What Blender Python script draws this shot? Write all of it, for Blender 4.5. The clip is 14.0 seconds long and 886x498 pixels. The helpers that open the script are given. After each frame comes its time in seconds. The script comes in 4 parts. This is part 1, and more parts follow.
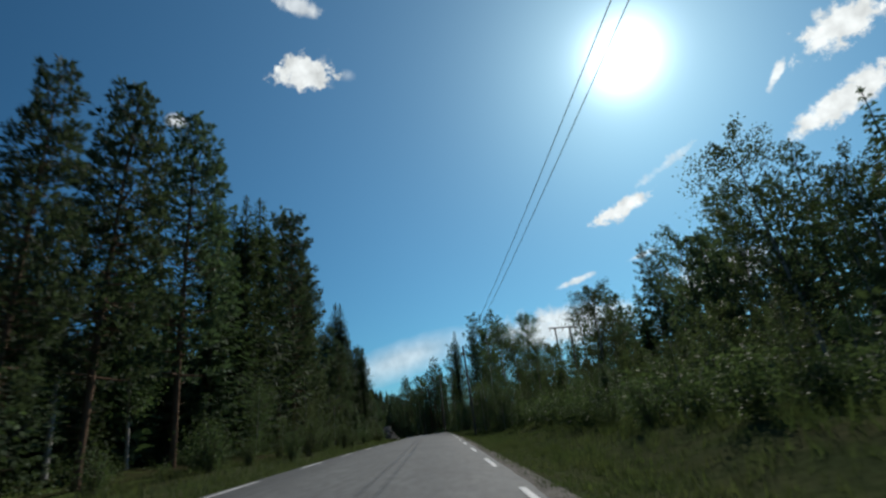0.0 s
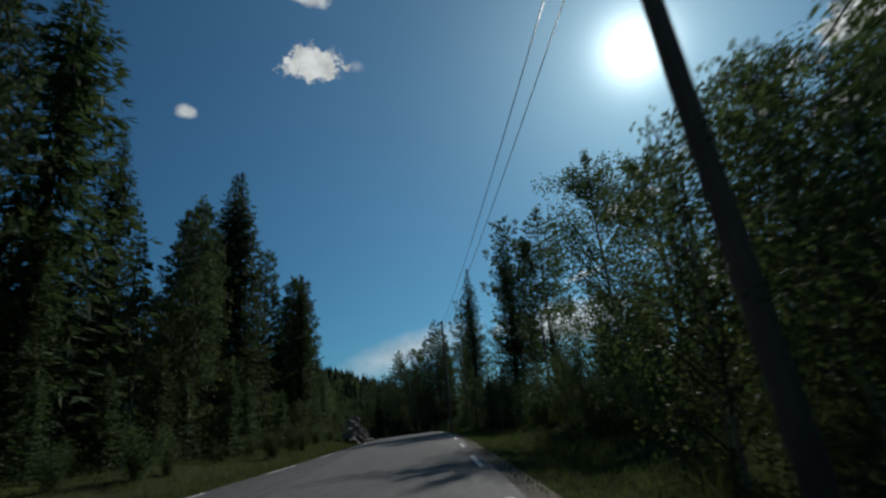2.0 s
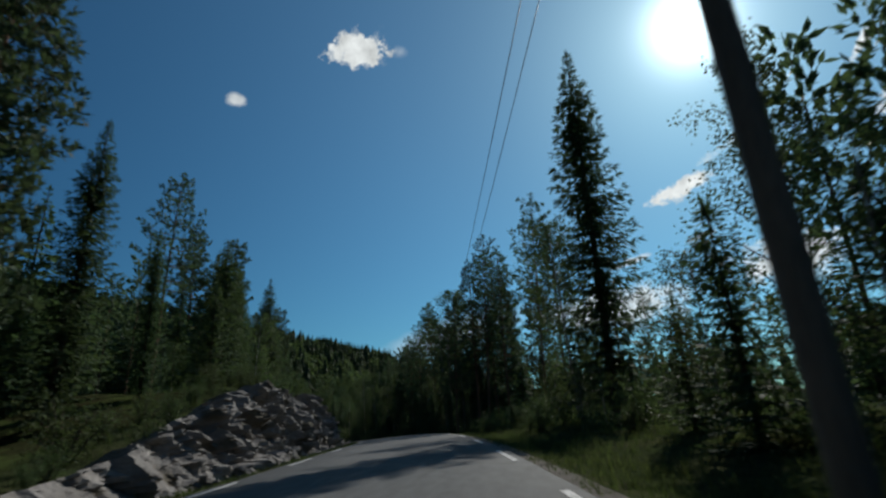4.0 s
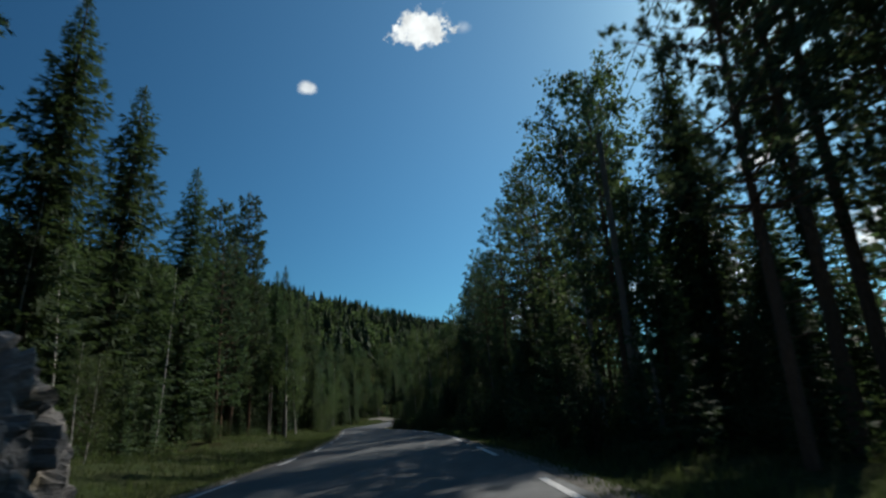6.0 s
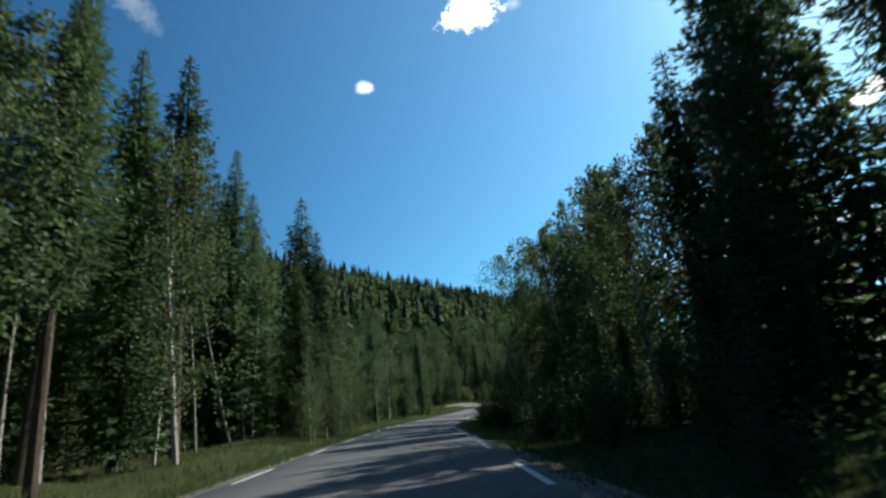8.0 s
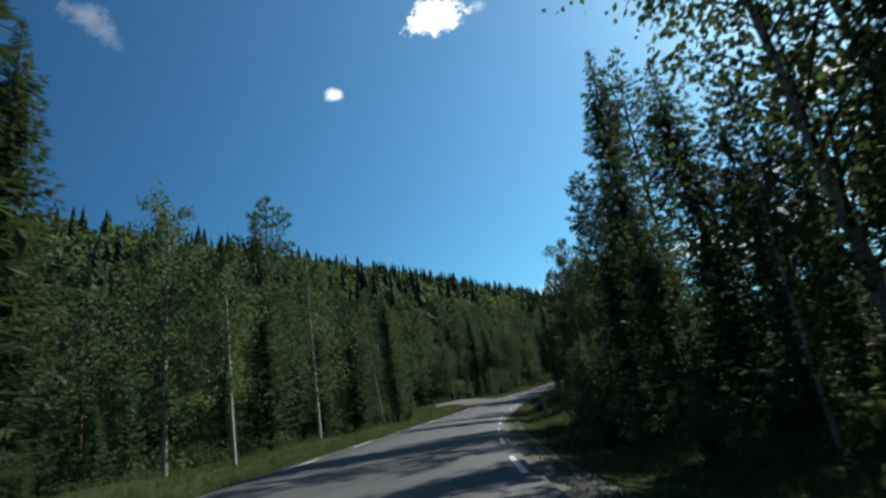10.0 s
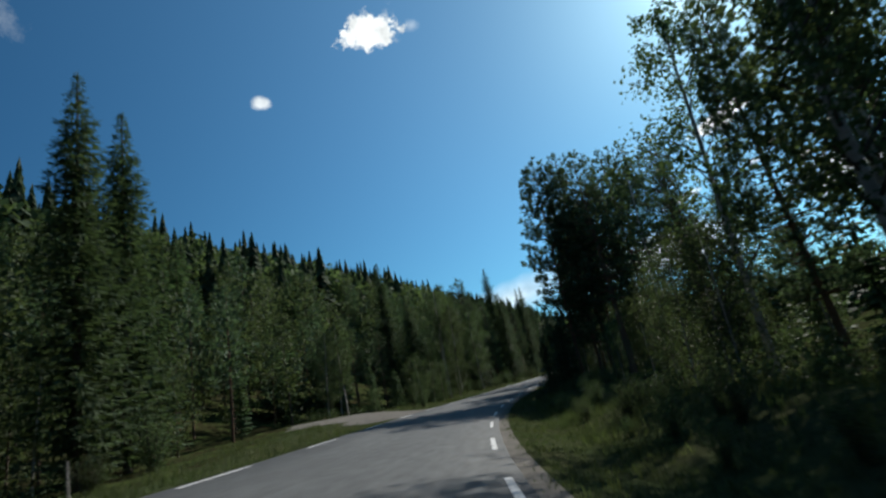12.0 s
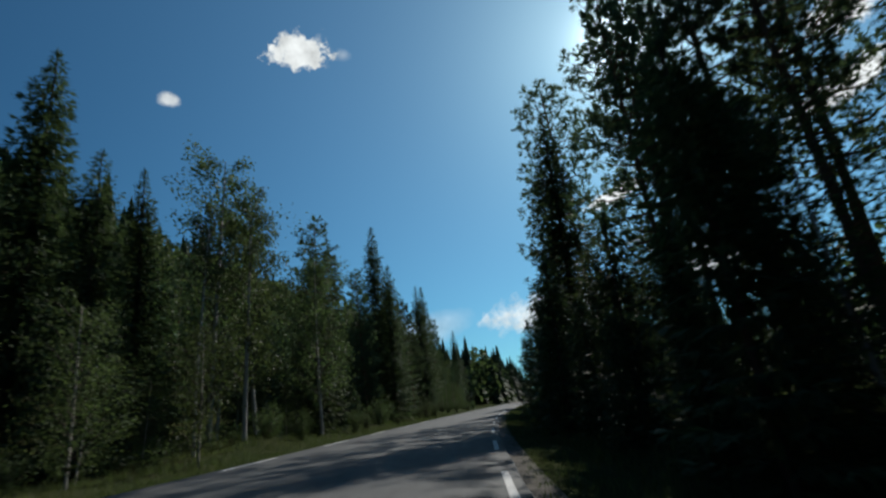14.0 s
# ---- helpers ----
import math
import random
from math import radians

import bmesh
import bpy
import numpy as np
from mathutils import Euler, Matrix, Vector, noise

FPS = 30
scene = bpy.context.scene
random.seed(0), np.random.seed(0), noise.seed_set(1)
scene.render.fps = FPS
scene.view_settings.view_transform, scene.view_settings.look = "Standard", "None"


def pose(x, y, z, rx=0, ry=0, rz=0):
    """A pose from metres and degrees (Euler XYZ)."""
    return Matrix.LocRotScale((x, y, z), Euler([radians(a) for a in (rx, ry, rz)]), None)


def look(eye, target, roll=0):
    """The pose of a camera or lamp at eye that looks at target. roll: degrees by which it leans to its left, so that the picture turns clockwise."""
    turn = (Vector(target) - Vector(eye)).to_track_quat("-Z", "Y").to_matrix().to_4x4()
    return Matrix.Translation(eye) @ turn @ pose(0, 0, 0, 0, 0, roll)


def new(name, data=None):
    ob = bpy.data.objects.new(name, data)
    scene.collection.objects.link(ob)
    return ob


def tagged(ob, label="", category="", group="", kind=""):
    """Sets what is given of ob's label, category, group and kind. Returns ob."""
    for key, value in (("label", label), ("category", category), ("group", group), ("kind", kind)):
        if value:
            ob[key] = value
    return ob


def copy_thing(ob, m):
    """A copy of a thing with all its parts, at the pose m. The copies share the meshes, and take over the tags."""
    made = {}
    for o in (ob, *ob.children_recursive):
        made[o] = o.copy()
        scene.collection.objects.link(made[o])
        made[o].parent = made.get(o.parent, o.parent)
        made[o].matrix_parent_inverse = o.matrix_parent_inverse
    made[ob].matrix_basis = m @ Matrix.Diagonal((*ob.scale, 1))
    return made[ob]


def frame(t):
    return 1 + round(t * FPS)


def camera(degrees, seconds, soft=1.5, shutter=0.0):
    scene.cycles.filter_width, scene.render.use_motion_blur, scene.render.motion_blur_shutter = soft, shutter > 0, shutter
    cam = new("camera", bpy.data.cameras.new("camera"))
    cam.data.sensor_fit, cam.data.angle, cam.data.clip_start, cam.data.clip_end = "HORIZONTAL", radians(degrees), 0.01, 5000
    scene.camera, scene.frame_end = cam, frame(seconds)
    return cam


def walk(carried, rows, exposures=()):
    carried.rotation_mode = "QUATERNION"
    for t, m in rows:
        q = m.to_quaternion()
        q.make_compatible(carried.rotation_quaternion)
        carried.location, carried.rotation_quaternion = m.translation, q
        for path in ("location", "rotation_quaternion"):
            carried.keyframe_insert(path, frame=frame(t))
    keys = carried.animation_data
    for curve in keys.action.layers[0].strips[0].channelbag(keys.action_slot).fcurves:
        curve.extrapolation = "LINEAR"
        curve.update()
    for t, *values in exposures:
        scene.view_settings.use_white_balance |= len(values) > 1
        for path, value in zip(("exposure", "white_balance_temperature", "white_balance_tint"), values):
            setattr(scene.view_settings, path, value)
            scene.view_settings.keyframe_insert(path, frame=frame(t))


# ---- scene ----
# Camera ---------------------------------------------------------------
cam = camera(82.12, 14.0, 2.5, 0.12)
PATH = [
    (0, pose(0.00, 0.00, 0.00, 110.65, 6.18, 0.59)),
    (0.5, pose(-0.02, 12.93, 0.48, 110.23, 5.93, 0.34)),
    (1, pose(0.02, 25.67, 0.72, 109.61, 6.36, 0.58)),
    (1.5, pose(-0.03, 38.26, 0.88, 109.87, 7.33, 0.94)),
    (2, pose(-0.17, 50.95, 1.31, 109.87, 5.40, 1.21)),
    (2.5, pose(-0.47, 63.24, 1.66, 109.78, 4.97, 2.52)),
    (3.33, pose(-1.48, 83.66, 2.09, 109.20, 4.20, 4.05)),
    (4.17, pose(-3.15, 104.10, 2.38, 108.45, 3.25, 5.90)),
    (5, pose(-5.64, 124.27, 2.50, 107.63, 2.43, 8.20)),
    (5.5, pose(-7.73, 136.13, 2.33, 106.96, 1.94, 10.88)),
    (6, pose(-10.43, 147.78, 2.15, 106.55, 2.69, 13.59)),
    (6.5, pose(-13.62, 159.25, 1.88, 106.23, 3.07, 16.36)),
    (7, pose(-17.39, 170.46, 1.53, 105.98, 3.42, 18.79)),
    (7.5, pose(-21.30, 181.51, 1.17, 105.92, 4.78, 20.84)),
    (8, pose(-25.81, 192.43, 0.72, 105.68, 5.59, 22.63)),
    (8.5, pose(-30.46, 203.17, 0.17, 105.81, 7.63, 23.61)),
    (9, pose(-35.34, 213.85, -0.17, 105.89, 7.96, 23.72)),
    (9.83, pose(-42.90, 231.75, -0.90, 105.85, 8.95, 21.70)),
    (10.67, pose(-49.40, 250.20, -1.66, 105.80, 9.95, 18.20)),
    (11.5, pose(-54.20, 268.52, -2.30, 105.79, 10.75, 14.64)),
    (12, pose(-56.73, 279.60, -2.65, 106.25, 10.36, 12.98)),
    (12.5, pose(-58.78, 290.70, -2.84, 106.92, 9.13, 10.60)),
    (13, pose(-60.23, 301.91, -2.84, 107.53, 8.54, 7.41)),
    (13.5, pose(-61.09, 313.88, -2.79, 108.69, 8.53, 3.88)),
    (14, pose(-61.05, 326.14, -2.58, 108.67, 5.90, -0.11)),
]
walk(cam, PATH, [(0, 0.08), (1, -0.3), (2, -0.42), (2.5, -0.38), (4, -0.1), (5, 0.55), (5.5, 0.25), (6, 0.28), (6.5, 0.38), (7.5, 0.85), (8.5, 1.2), (9, 0.95),
                 (11.5, 0.62), (12, 0.5), (12.5, 0.5), (13, 0.45), (13.5, 0.2), (14, 0.08)])

# World and sun --------------------------------------------------------
SUN_AZ, SUN_EL = 27.5, 36.2


def towards(az, el):
    a, e = radians(az), radians(el)
    return Vector((math.sin(a) * math.cos(e), math.cos(a) * math.cos(e), math.sin(e)))


world = bpy.data.worlds.new("sky")
scene.world = world
world.use_nodes = True
wn, wl = world.node_tree.nodes, world.node_tree.links
wn.clear()


def wmath(op, a, b=None, c=None, clamp=False):
    n = wn.new("ShaderNodeMath")
    n.operation, n.use_clamp = op, clamp
    for socket, value in zip(n.inputs, (a, b, c)):
        if value is None:
            continue
        if isinstance(value, (int, float)):
            socket.default_value = value
        else:
            wl.new(value, socket)
    return n.outputs[0]


def wdot(vector, direction):
    n = wn.new("ShaderNodeVectorMath")
    n.operation = "DOT_PRODUCT"
    wl.new(vector, n.inputs[0])
    n.inputs[1].default_value = direction
    return n.outputs["Value"]


def wmix(fac, a, b, blend="MIX"):
    n = wn.new("ShaderNodeMix")
    n.data_type, n.blend_type = "RGBA", blend
    for socket, value in ((n.inputs[0], fac), (n.inputs[6], a), (n.inputs[7], b)):
        if isinstance(value, (int, float)):
            socket.default_value = value
        elif isinstance(value, tuple):
            socket.default_value = (*value, 1)
        else:
            wl.new(value, socket)
    return n.outputs[2]


sky = wn.new("ShaderNodeTexSky")
sky.sky_type, sky.sun_disc = "NISHITA", False
sky.sun_elevation, sky.sun_rotation = radians(SUN_EL), radians(SUN_AZ)
sky.altitude, sky.air_density, sky.dust_density, sky.ozone_density = 300, 1.0, 0.4, 2.5
where = wn.new("ShaderNodeTexCoord").outputs["Generated"]
wispy = wn.new("ShaderNodeTexNoise")
wispy.inputs["Scale"].default_value, wispy.inputs["Detail"].default_value, wispy.inputs["Roughness"].default_value = 34, 8, 0.68
wl.new(where, wispy.inputs["Vector"])
shade = wn.new("ShaderNodeTexNoise")
shade.inputs["Scale"].default_value, shade.inputs["Detail"].default_value = 40, 4
wl.new(where, shade.inputs["Vector"])


def cloud(az, el, wide, high, tilt=0.0, ragged=1.4, dense=1.0):
    """The cover of one cloud round a direction; half sizes in degrees."""
    c = towards(az, el)
    right = Vector((math.cos(radians(az)), -math.sin(radians(az)), 0))
    up = right.cross(c)
    t = radians(tilt)
    e1, e2 = right * math.cos(t) + up * math.sin(t), up * math.cos(t) - right * math.sin(t)
    a = wmath("MULTIPLY", wdot(where, e1), 1 / radians(wide))
    b = wmath("MULTIPLY", wdot(where, e2), 1 / radians(high))
    d = wmath("SQRT", wmath("ADD", wmath("MULTIPLY", a, a), wmath("MULTIPLY", b, b)))
    front = wmath("GREATER_THAN", wdot(where, c), 0.3)
    edge = wmath("MULTIPLY_ADD", wmath("SUBTRACT", wispy.outputs[0], 0.5), ragged * 2.2, wmath("SUBTRACT", 1.0, d))
    return wmath("MULTIPLY", wmath("MULTIPLY", edge, 2.2 * dense, clamp=True), wmath("MULTIPLY", front, min(1.0, dense)))


# az, el, half width, half height, tilt, raggedness, density
high_clouds = (
    (-14.2, 40.1, 3.5, 1.9, 4, 1.15, 1.6), (-8.6, 39.9, 1.0, 0.7, 0, 0.9, 0.35), (-15.0, 46.3, 2.4, 1.0, -12, 1.1, 0.7),
    (-29.0, 33.7, 1.1, 0.8, 0, 0.6, 0.8), (22.8, 21.3, 3.6, 0.9, 16, 1.2, 1.2), (29.2, 24.8, 3.0, 0.5, 22, 1.9, 0.5),
    (47.0, 30.2, 3.8, 1.9, 5, 1.2, 1.1),
)
low_clouds = (
    (16.5, 14.8, 2.8, 0.42, 12, 0.9, 0.8), (23.6, 16.1, 1.7, 0.35, 14, 1.0, 0.7),
    (41.1, 28.9, 1.6, 0.45, 48, 1.1, 0.9), (45.6, 24.5, 5.4, 1.5, 14, 1.1, 1.2), (13.8, 10.2, 8.5, 2.4, 2, 0.9, 0.8),
    (-4.0, 8.8, 9.5, 2.3, 14, 0.12, 0.55), (31.0, 12.5, 5.0, 2.5, 5, 1.2, 0.9), (-54.9, 38.3, 2.6, 1.4, -30, 1.2, 0.3),
    (60.0, 16.0, 9.0, 3.0, 4, 1.2, 0.9), (-75.0, 14.0, 12.0, 2.0, 3, 1.2, 0.6), (110.0, 26.0, 12.0, 4.0, 8, 1.4, 0.8),
    (170.0, 30.0, 10.0, 4.0, 0, 1.4, 0.8), (-130.0, 24.0, 11.0, 3.0, 5, 1.4, 0.8),
)
cover = None
for spec in high_clouds + low_clouds:
    one = cloud(*spec)
    cover = one if cover is None else wmath("MAXIMUM", cover, one)

# The sky round the sun: its disc and the bright ring of haze about it.
toward_sun = wmath("MINIMUM", wdot(where, towards(SUN_AZ, SUN_EL)), 1.0)
angle = wmath("MULTIPLY", wmath("ARCCOSINE", toward_sun), 57.29578)
near_ring = wmath("POWER", 2.71828, wmath("MULTIPLY", wmath("POWER", wmath("DIVIDE", angle, 3.15), 2.0), -1.0))
far_ring = wmath("POWER", 2.71828, wmath("MULTIPLY", angle, -1 / 5.5))
wide_ring = wmath("POWER", 2.71828, wmath("MULTIPLY", angle, -1 / 17.0))
ring = wmath("ADD", wmath("MULTIPLY", near_ring, 1.7), wmath("ADD", wmath("MULTIPLY", far_ring, 0.55), wmath("MULTIPLY", wide_ring, 0.17)))

tinted = wmix(1.0, sky.outputs[0], (0.43, 0.96, 1.09), "MULTIPLY")
away = wmath("SUBTRACT", 1.0, wmath("MULTIPLY", wmath("POWER", wmath("MULTIPLY", wmath("SUBTRACT", angle, 30.0), 1 / 60.0, clamp=True), 1.3), 0.6))
deep = wn.new("ShaderNodeCombineColor")
for socket, k in zip(deep.inputs, (1.5, 1.12, 0.85)):
    wl.new(wmath("POWER", away, k), socket)
tinted = wmix(1.0, tinted, deep.outputs[0], "MULTIPLY")
SKY_STRENGTH = 0.068
lit = wmix(1.0, tinted, (SKY_STRENGTH, SKY_STRENGTH, SKY_STRENGTH), "MULTIPLY")
glow = wn.new("ShaderNodeCombineColor")
for socket, k in zip(glow.inputs, (0.86, 0.98, 1.0)):
    wl.new(wmath("MULTIPLY", ring, k), socket)
lit = wmix(1.0, lit, glow.outputs[0], "ADD")
tone = wmath("ADD", wmath("MULTIPLY_ADD", shade.outputs[0], 0.9, 0.32), wmath("MULTIPLY", ring, 0.9))
cloud_colour = wn.new("ShaderNodeCombineColor")
for socket, k in zip(cloud_colour.inputs, (0.95, 1.0, 1.0)):
    wl.new(wmath("MULTIPLY", tone, k), socket)
final = wmix(cover, lit, cloud_colour.outputs[0])
back = wn.new("ShaderNodeBackground")
wl.new(final, back.inputs["Color"])
back.inputs["Strength"].default_value = 1.0
wl.new(back.outputs[0], wn.new("ShaderNodeOutputWorld").inputs[0])

sun_data = bpy.data.lights.new("sun", "SUN")
sun_data.energy, sun_data.angle, sun_data.color = 3.8, radians(0.53), (1.0, 0.96, 0.89)
sun_lamp = new("sun", sun_data)
sun_lamp.matrix_world = look((60, 120, 90), Vector((60, 120, 90)) - towards(SUN_AZ, SUN_EL))

# Materials ------------------------------------------------------------


def material(name, colour, rough=0.9, second=None, scale=4.0, detail=6, bump=0.0, bump_scale=30.0, translucent=0.0,
             vary=0.0, island=0.0, spots=None, metallic=0.0, stretch=(1, 1, 1), world_space=False):
    """A surface with two scales of colour noise, fine relief and, if asked, light that passes through it."""
    m = bpy.data.materials.new(name)
    m.use_nodes = True
    n, l = m.node_tree.nodes, m.node_tree.links
    b = n["Principled BSDF"]
    b.inputs["Roughness"].default_value = rough
    b.inputs["Metallic"].default_value = metallic
    b.inputs["Specular IOR Level"].default_value = 0.08 if translucent else 0.0 if rough > 0.92 else 0.3
    coord = n.new("ShaderNodeTexCoord").outputs["Object"]
    if world_space:
        coord = n.new("ShaderNodeNewGeometry").outputs["Position"]
    mapping = n.new("ShaderNodeMapping")
    mapping.inputs["Scale"].default_value = stretch
    l.new(coord, mapping.inputs[0])
    coord = mapping.outputs[0]

    def noise_of(s, d):
        t = n.new("ShaderNodeTexNoise")
        t.inputs["Scale"].default_value, t.inputs["Detail"].default_value = s, d
        l.new(coord, t.inputs["Vector"])
        return t.outputs[0]

    def blend(fac, a, c, kind="MIX"):
        x = n.new("ShaderNodeMix")
        x.data_type, x.blend_type = "RGBA", kind
        for socket, value in ((x.inputs[0], fac), (x.inputs[6], a), (x.inputs[7], c)):
            if isinstance(value, (int, float)):
                socket.default_value = value
            elif isinstance(value, tuple):
                socket.default_value = (*value, 1)
            else:
                l.new(value, socket)
        return x.outputs[2]

    def ramp(value, lo, hi):
        r = n.new("ShaderNodeMapRange")
        r.inputs[1].default_value, r.inputs[2].default_value = lo, hi
        l.new(value, r.inputs[0])
        return r.outputs[0]

    second = second or tuple(c * 0.7 for c in colour)
    col = blend(ramp(noise_of(scale, detail), 0.35, 0.65), colour, second)
    col = blend(ramp(noise_of(scale * 9.3, 4), 0.3, 0.75), col, tuple(0.55 * c for c in colour))
    if spots:
        col = blend(ramp(noise_of(spots[1], 5), spots[2], spots[2] + 0.08), col, spots[0])
    if vary:
        info = n.new("ShaderNodeObjectInfo").outputs["Random"]
        hsv = n.new("ShaderNodeHueSaturation")
        l.new(col, hsv.inputs["Color"])
        l.new(ramp2(n, l, info, 1 - vary, 1 + vary), hsv.inputs["Value"])
        l.new(ramp2(n, l, info, 0.5 - 0.09 * vary, 0.5 + 0.05 * vary), hsv.inputs["Hue"])
        col = hsv.outputs[0]
    if island:
        isl = n.new("ShaderNodeNewGeometry").outputs["Random Per Island"]
        hsv = n.new("ShaderNodeHueSaturation")
        l.new(col, hsv.inputs["Color"])
        l.new(ramp2(n, l, isl, 1 - island, 1 + island), hsv.inputs["Value"])
        col = hsv.outputs[0]
    l.new(col, b.inputs["Base Color"])
    if bump:
        bn = n.new("ShaderNodeBump")
        bn.inputs["Strength"].default_value, bn.inputs["Distance"].default_value = bump, 0.05
        l.new(noise_of(bump_scale, 6), bn.inputs["Height"])
        l.new(bn.outputs[0], b.inputs["Normal"])
    if translucent:
        tr = n.new("ShaderNodeBsdfTranslucent")
        l.new(blend(1.0, col, (1.15, 1.25, 0.8), "MULTIPLY"), tr.inputs["Color"])
        mx = n.new("ShaderNodeMixShader")
        mx.inputs[0].default_value = translucent
        l.new(b.outputs[0], mx.inputs[1])
        l.new(tr.outputs[0], mx.inputs[2])
        l.new(mx.outputs[0], n["Material Output"].inputs[0])
    return m


def ramp2(n, l, value, lo, hi):
    r = n.new("ShaderNodeMapRange")
    r.inputs[3].default_value, r.inputs[4].default_value = lo, hi
    l.new(value, r.inputs[0])
    return r.outputs[0]


ASPHALT = material("asphalt", (0.104, 0.109, 0.108), 0.85, (0.076, 0.08, 0.081), 0.6, 8, 0.35, 90, world_space=True,
                   spots=((0.05, 0.05, 0.052), 0.35, 0.62), stretch=(1, 0.25, 1))
PAINT = material("road_paint", (0.7, 0.7, 0.68), 0.7, (0.5, 0.5, 0.48), 3, 6, 0.2, 60, spots=((0.14, 0.14, 0.14), 9, 0.6))
SOIL = material("forest_floor", (0.036, 0.045, 0.018), 1.0, (0.04, 0.029, 0.018), 0.35, 8, 0.9, 9, world_space=True,
                spots=((0.05, 0.066, 0.022), 0.8, 0.52))
VERGE = material("verge_grass", (0.046, 0.062, 0.027), 1.0, (0.066, 0.066, 0.034), 0.5, 7, 0.9, 25, world_space=True)
GRAVEL = material("gravel", (0.23, 0.215, 0.19), 0.95, (0.15, 0.14, 0.125), 1.2, 9, 0.7, 45, world_space=True)
ROCK = material("rock", (0.29, 0.272, 0.25), 0.9, (0.105, 0.097, 0.088), 0.8, 10, 0.8, 9, world_space=True,
                spots=((0.085, 0.072, 0.05), 0.7, 0.56), stretch=(1, 1, 1.8))
SPRUCE_LEAF = material("spruce_needles", (0.081, 0.12, 0.062), 0.7, (0.06, 0.092, 0.05), 1.5, 3, translucent=0.3, vary=0.3, island=0.35)
PINE_LEAF = material("pine_needles", (0.086, 0.122, 0.074), 0.65, (0.063, 0.093, 0.057), 1.5, 3, translucent=0.32, vary=0.25, island=0.35)
BIRCH_LEAF = material("birch_leaves", (0.104, 0.143, 0.068), 0.6, (0.079, 0.112, 0.053), 1.2, 3, translucent=0.36, vary=0.3, island=0.4)
BUSH_LEAF = material("bush_leaves", (0.088, 0.122, 0.058), 0.65, (0.066, 0.094, 0.046), 1.5, 3, translucent=0.32, vary=0.35, island=0.4)
GRASS = material("grass_blades", (0.073, 0.102, 0.042), 0.7, (0.092, 0.1, 0.048), 0.4, 5, translucent=0.4, island=0.4, world_space=True)
SPRUCE_BARK = material("spruce_bark", (0.13, 0.105, 0.085), 0.95, (0.08, 0.066, 0.055), 3, 7, 0.8, 18, stretch=(1, 1, 0.3))
PINE_BARK = material("pine_bark", (0.19, 0.125, 0.085), 0.95, (0.12, 0.088, 0.066), 2, 7, 0.9, 14, stretch=(1, 1, 0.35))
BIRCH_BARK = material("birch_bark", (0.52, 0.49, 0.44), 0.8, (0.36, 0.33, 0.29), 2, 6, 0.4, 20, stretch=(1, 1, 3),
                      spots=((0.05, 0.045, 0.04), 2.2, 0.6))
TWIG = material("birch_twigs", (0.11, 0.085, 0.07), 0.9, (0.07, 0.055, 0.046), 3, 6, 0.3, 30)
POLE_WOOD = material("pole_wood", (0.25, 0.215, 0.175), 0.85, (0.16, 0.135, 0.11), 4, 7, 0.6, 30, stretch=(1, 1, 0.12))
STICK = material("weathered_stick", (0.42, 0.4, 0.36), 0.8, (0.26, 0.24, 0.21), 5, 6, 0.3, 40, stretch=(1, 1, 0.2))
WIRE = material("wire", (0.05, 0.05, 0.055), 0.5, metallic=0.6)
PORCELAIN = material("porcelain", (0.25, 0.12, 0.07), 0.25)

# Plan -----------------------------------------------------------------
# y, x of the camera's line, its height, metres from it to the road's right line, camera lean: the road follows it.
KNOTS = (
    (-60, 0.0, -2.0, 1.0, 1.5), (0, 0.0, 0.0, 1.05, 2.2), (26, 0.0, 0.72, 0.85, 2.2), (63, -0.47, 1.66, 0.72, -0.8), (94, -2.2, 2.3, 1.2, -1.5),
    (124.3, -5.64, 2.5, 1.5, -2.5), (147.8, -10.43, 2.15, 1.5, -3.6), (170.5, -17.39, 1.53, 1.5, -4.0), (192.4, -25.81, 0.72, 1.28, -2.0),
    (213.9, -35.34, -0.17, 1.38, 1.2), (240.5, -46.3, -1.3, 1.0, 3.6), (268.5, -54.2, -2.3, 0.68, 5.6), (290.7, -58.78, -2.84, 0.38, 6.4),
    (313.9, -61.09, -2.79, 0.32, 6.0), (340, -60.4, -2.3, 0.65, 3.5), (370, -57.2, -1.5, 1.0, 1.0), (410, -49.5, -0.4, 1.0, 0.0),
)


def knot_value(y, k):
    """A smooth curve through one column of KNOTS."""
    if y <= KNOTS[0][0]:
        return KNOTS[0][k] + (0.033 * (y - KNOTS[0][0]) if k == 2 else 0)
    if y >= KNOTS[-1][0]:
        dy = y - KNOTS[-1][0]
        slope = {1: 0.2, 2: 0.025}.get(k, 0.0)
        return KNOTS[-1][k] + slope * dy
    i = next(j for j in range(len(KNOTS) - 1) if KNOTS[j + 1][0] >= y)

    def tangent(j):
        a, b = max(j - 1, 0), min(j + 1, len(KNOTS) - 1)
        return (KNOTS[b][k] - KNOTS[a][k]) / (KNOTS[b][0] - KNOTS[a][0])

    h = KNOTS[i + 1][0] - KNOTS[i][0]
    s = (y - KNOTS[i][0]) / h
    return ((2 * s ** 3 - 3 * s ** 2 + 1) * KNOTS[i][k] + (s ** 3 - 2 * s ** 2 + s) * h * tangent(i)
            + (3 * s ** 2 - 2 * s ** 3) * KNOTS[i + 1][k] + (s ** 3 - s ** 2) * h * tangent(i + 1))


EYE_HEIGHT, HALF = 1.0, 2.85
TABLE = {}


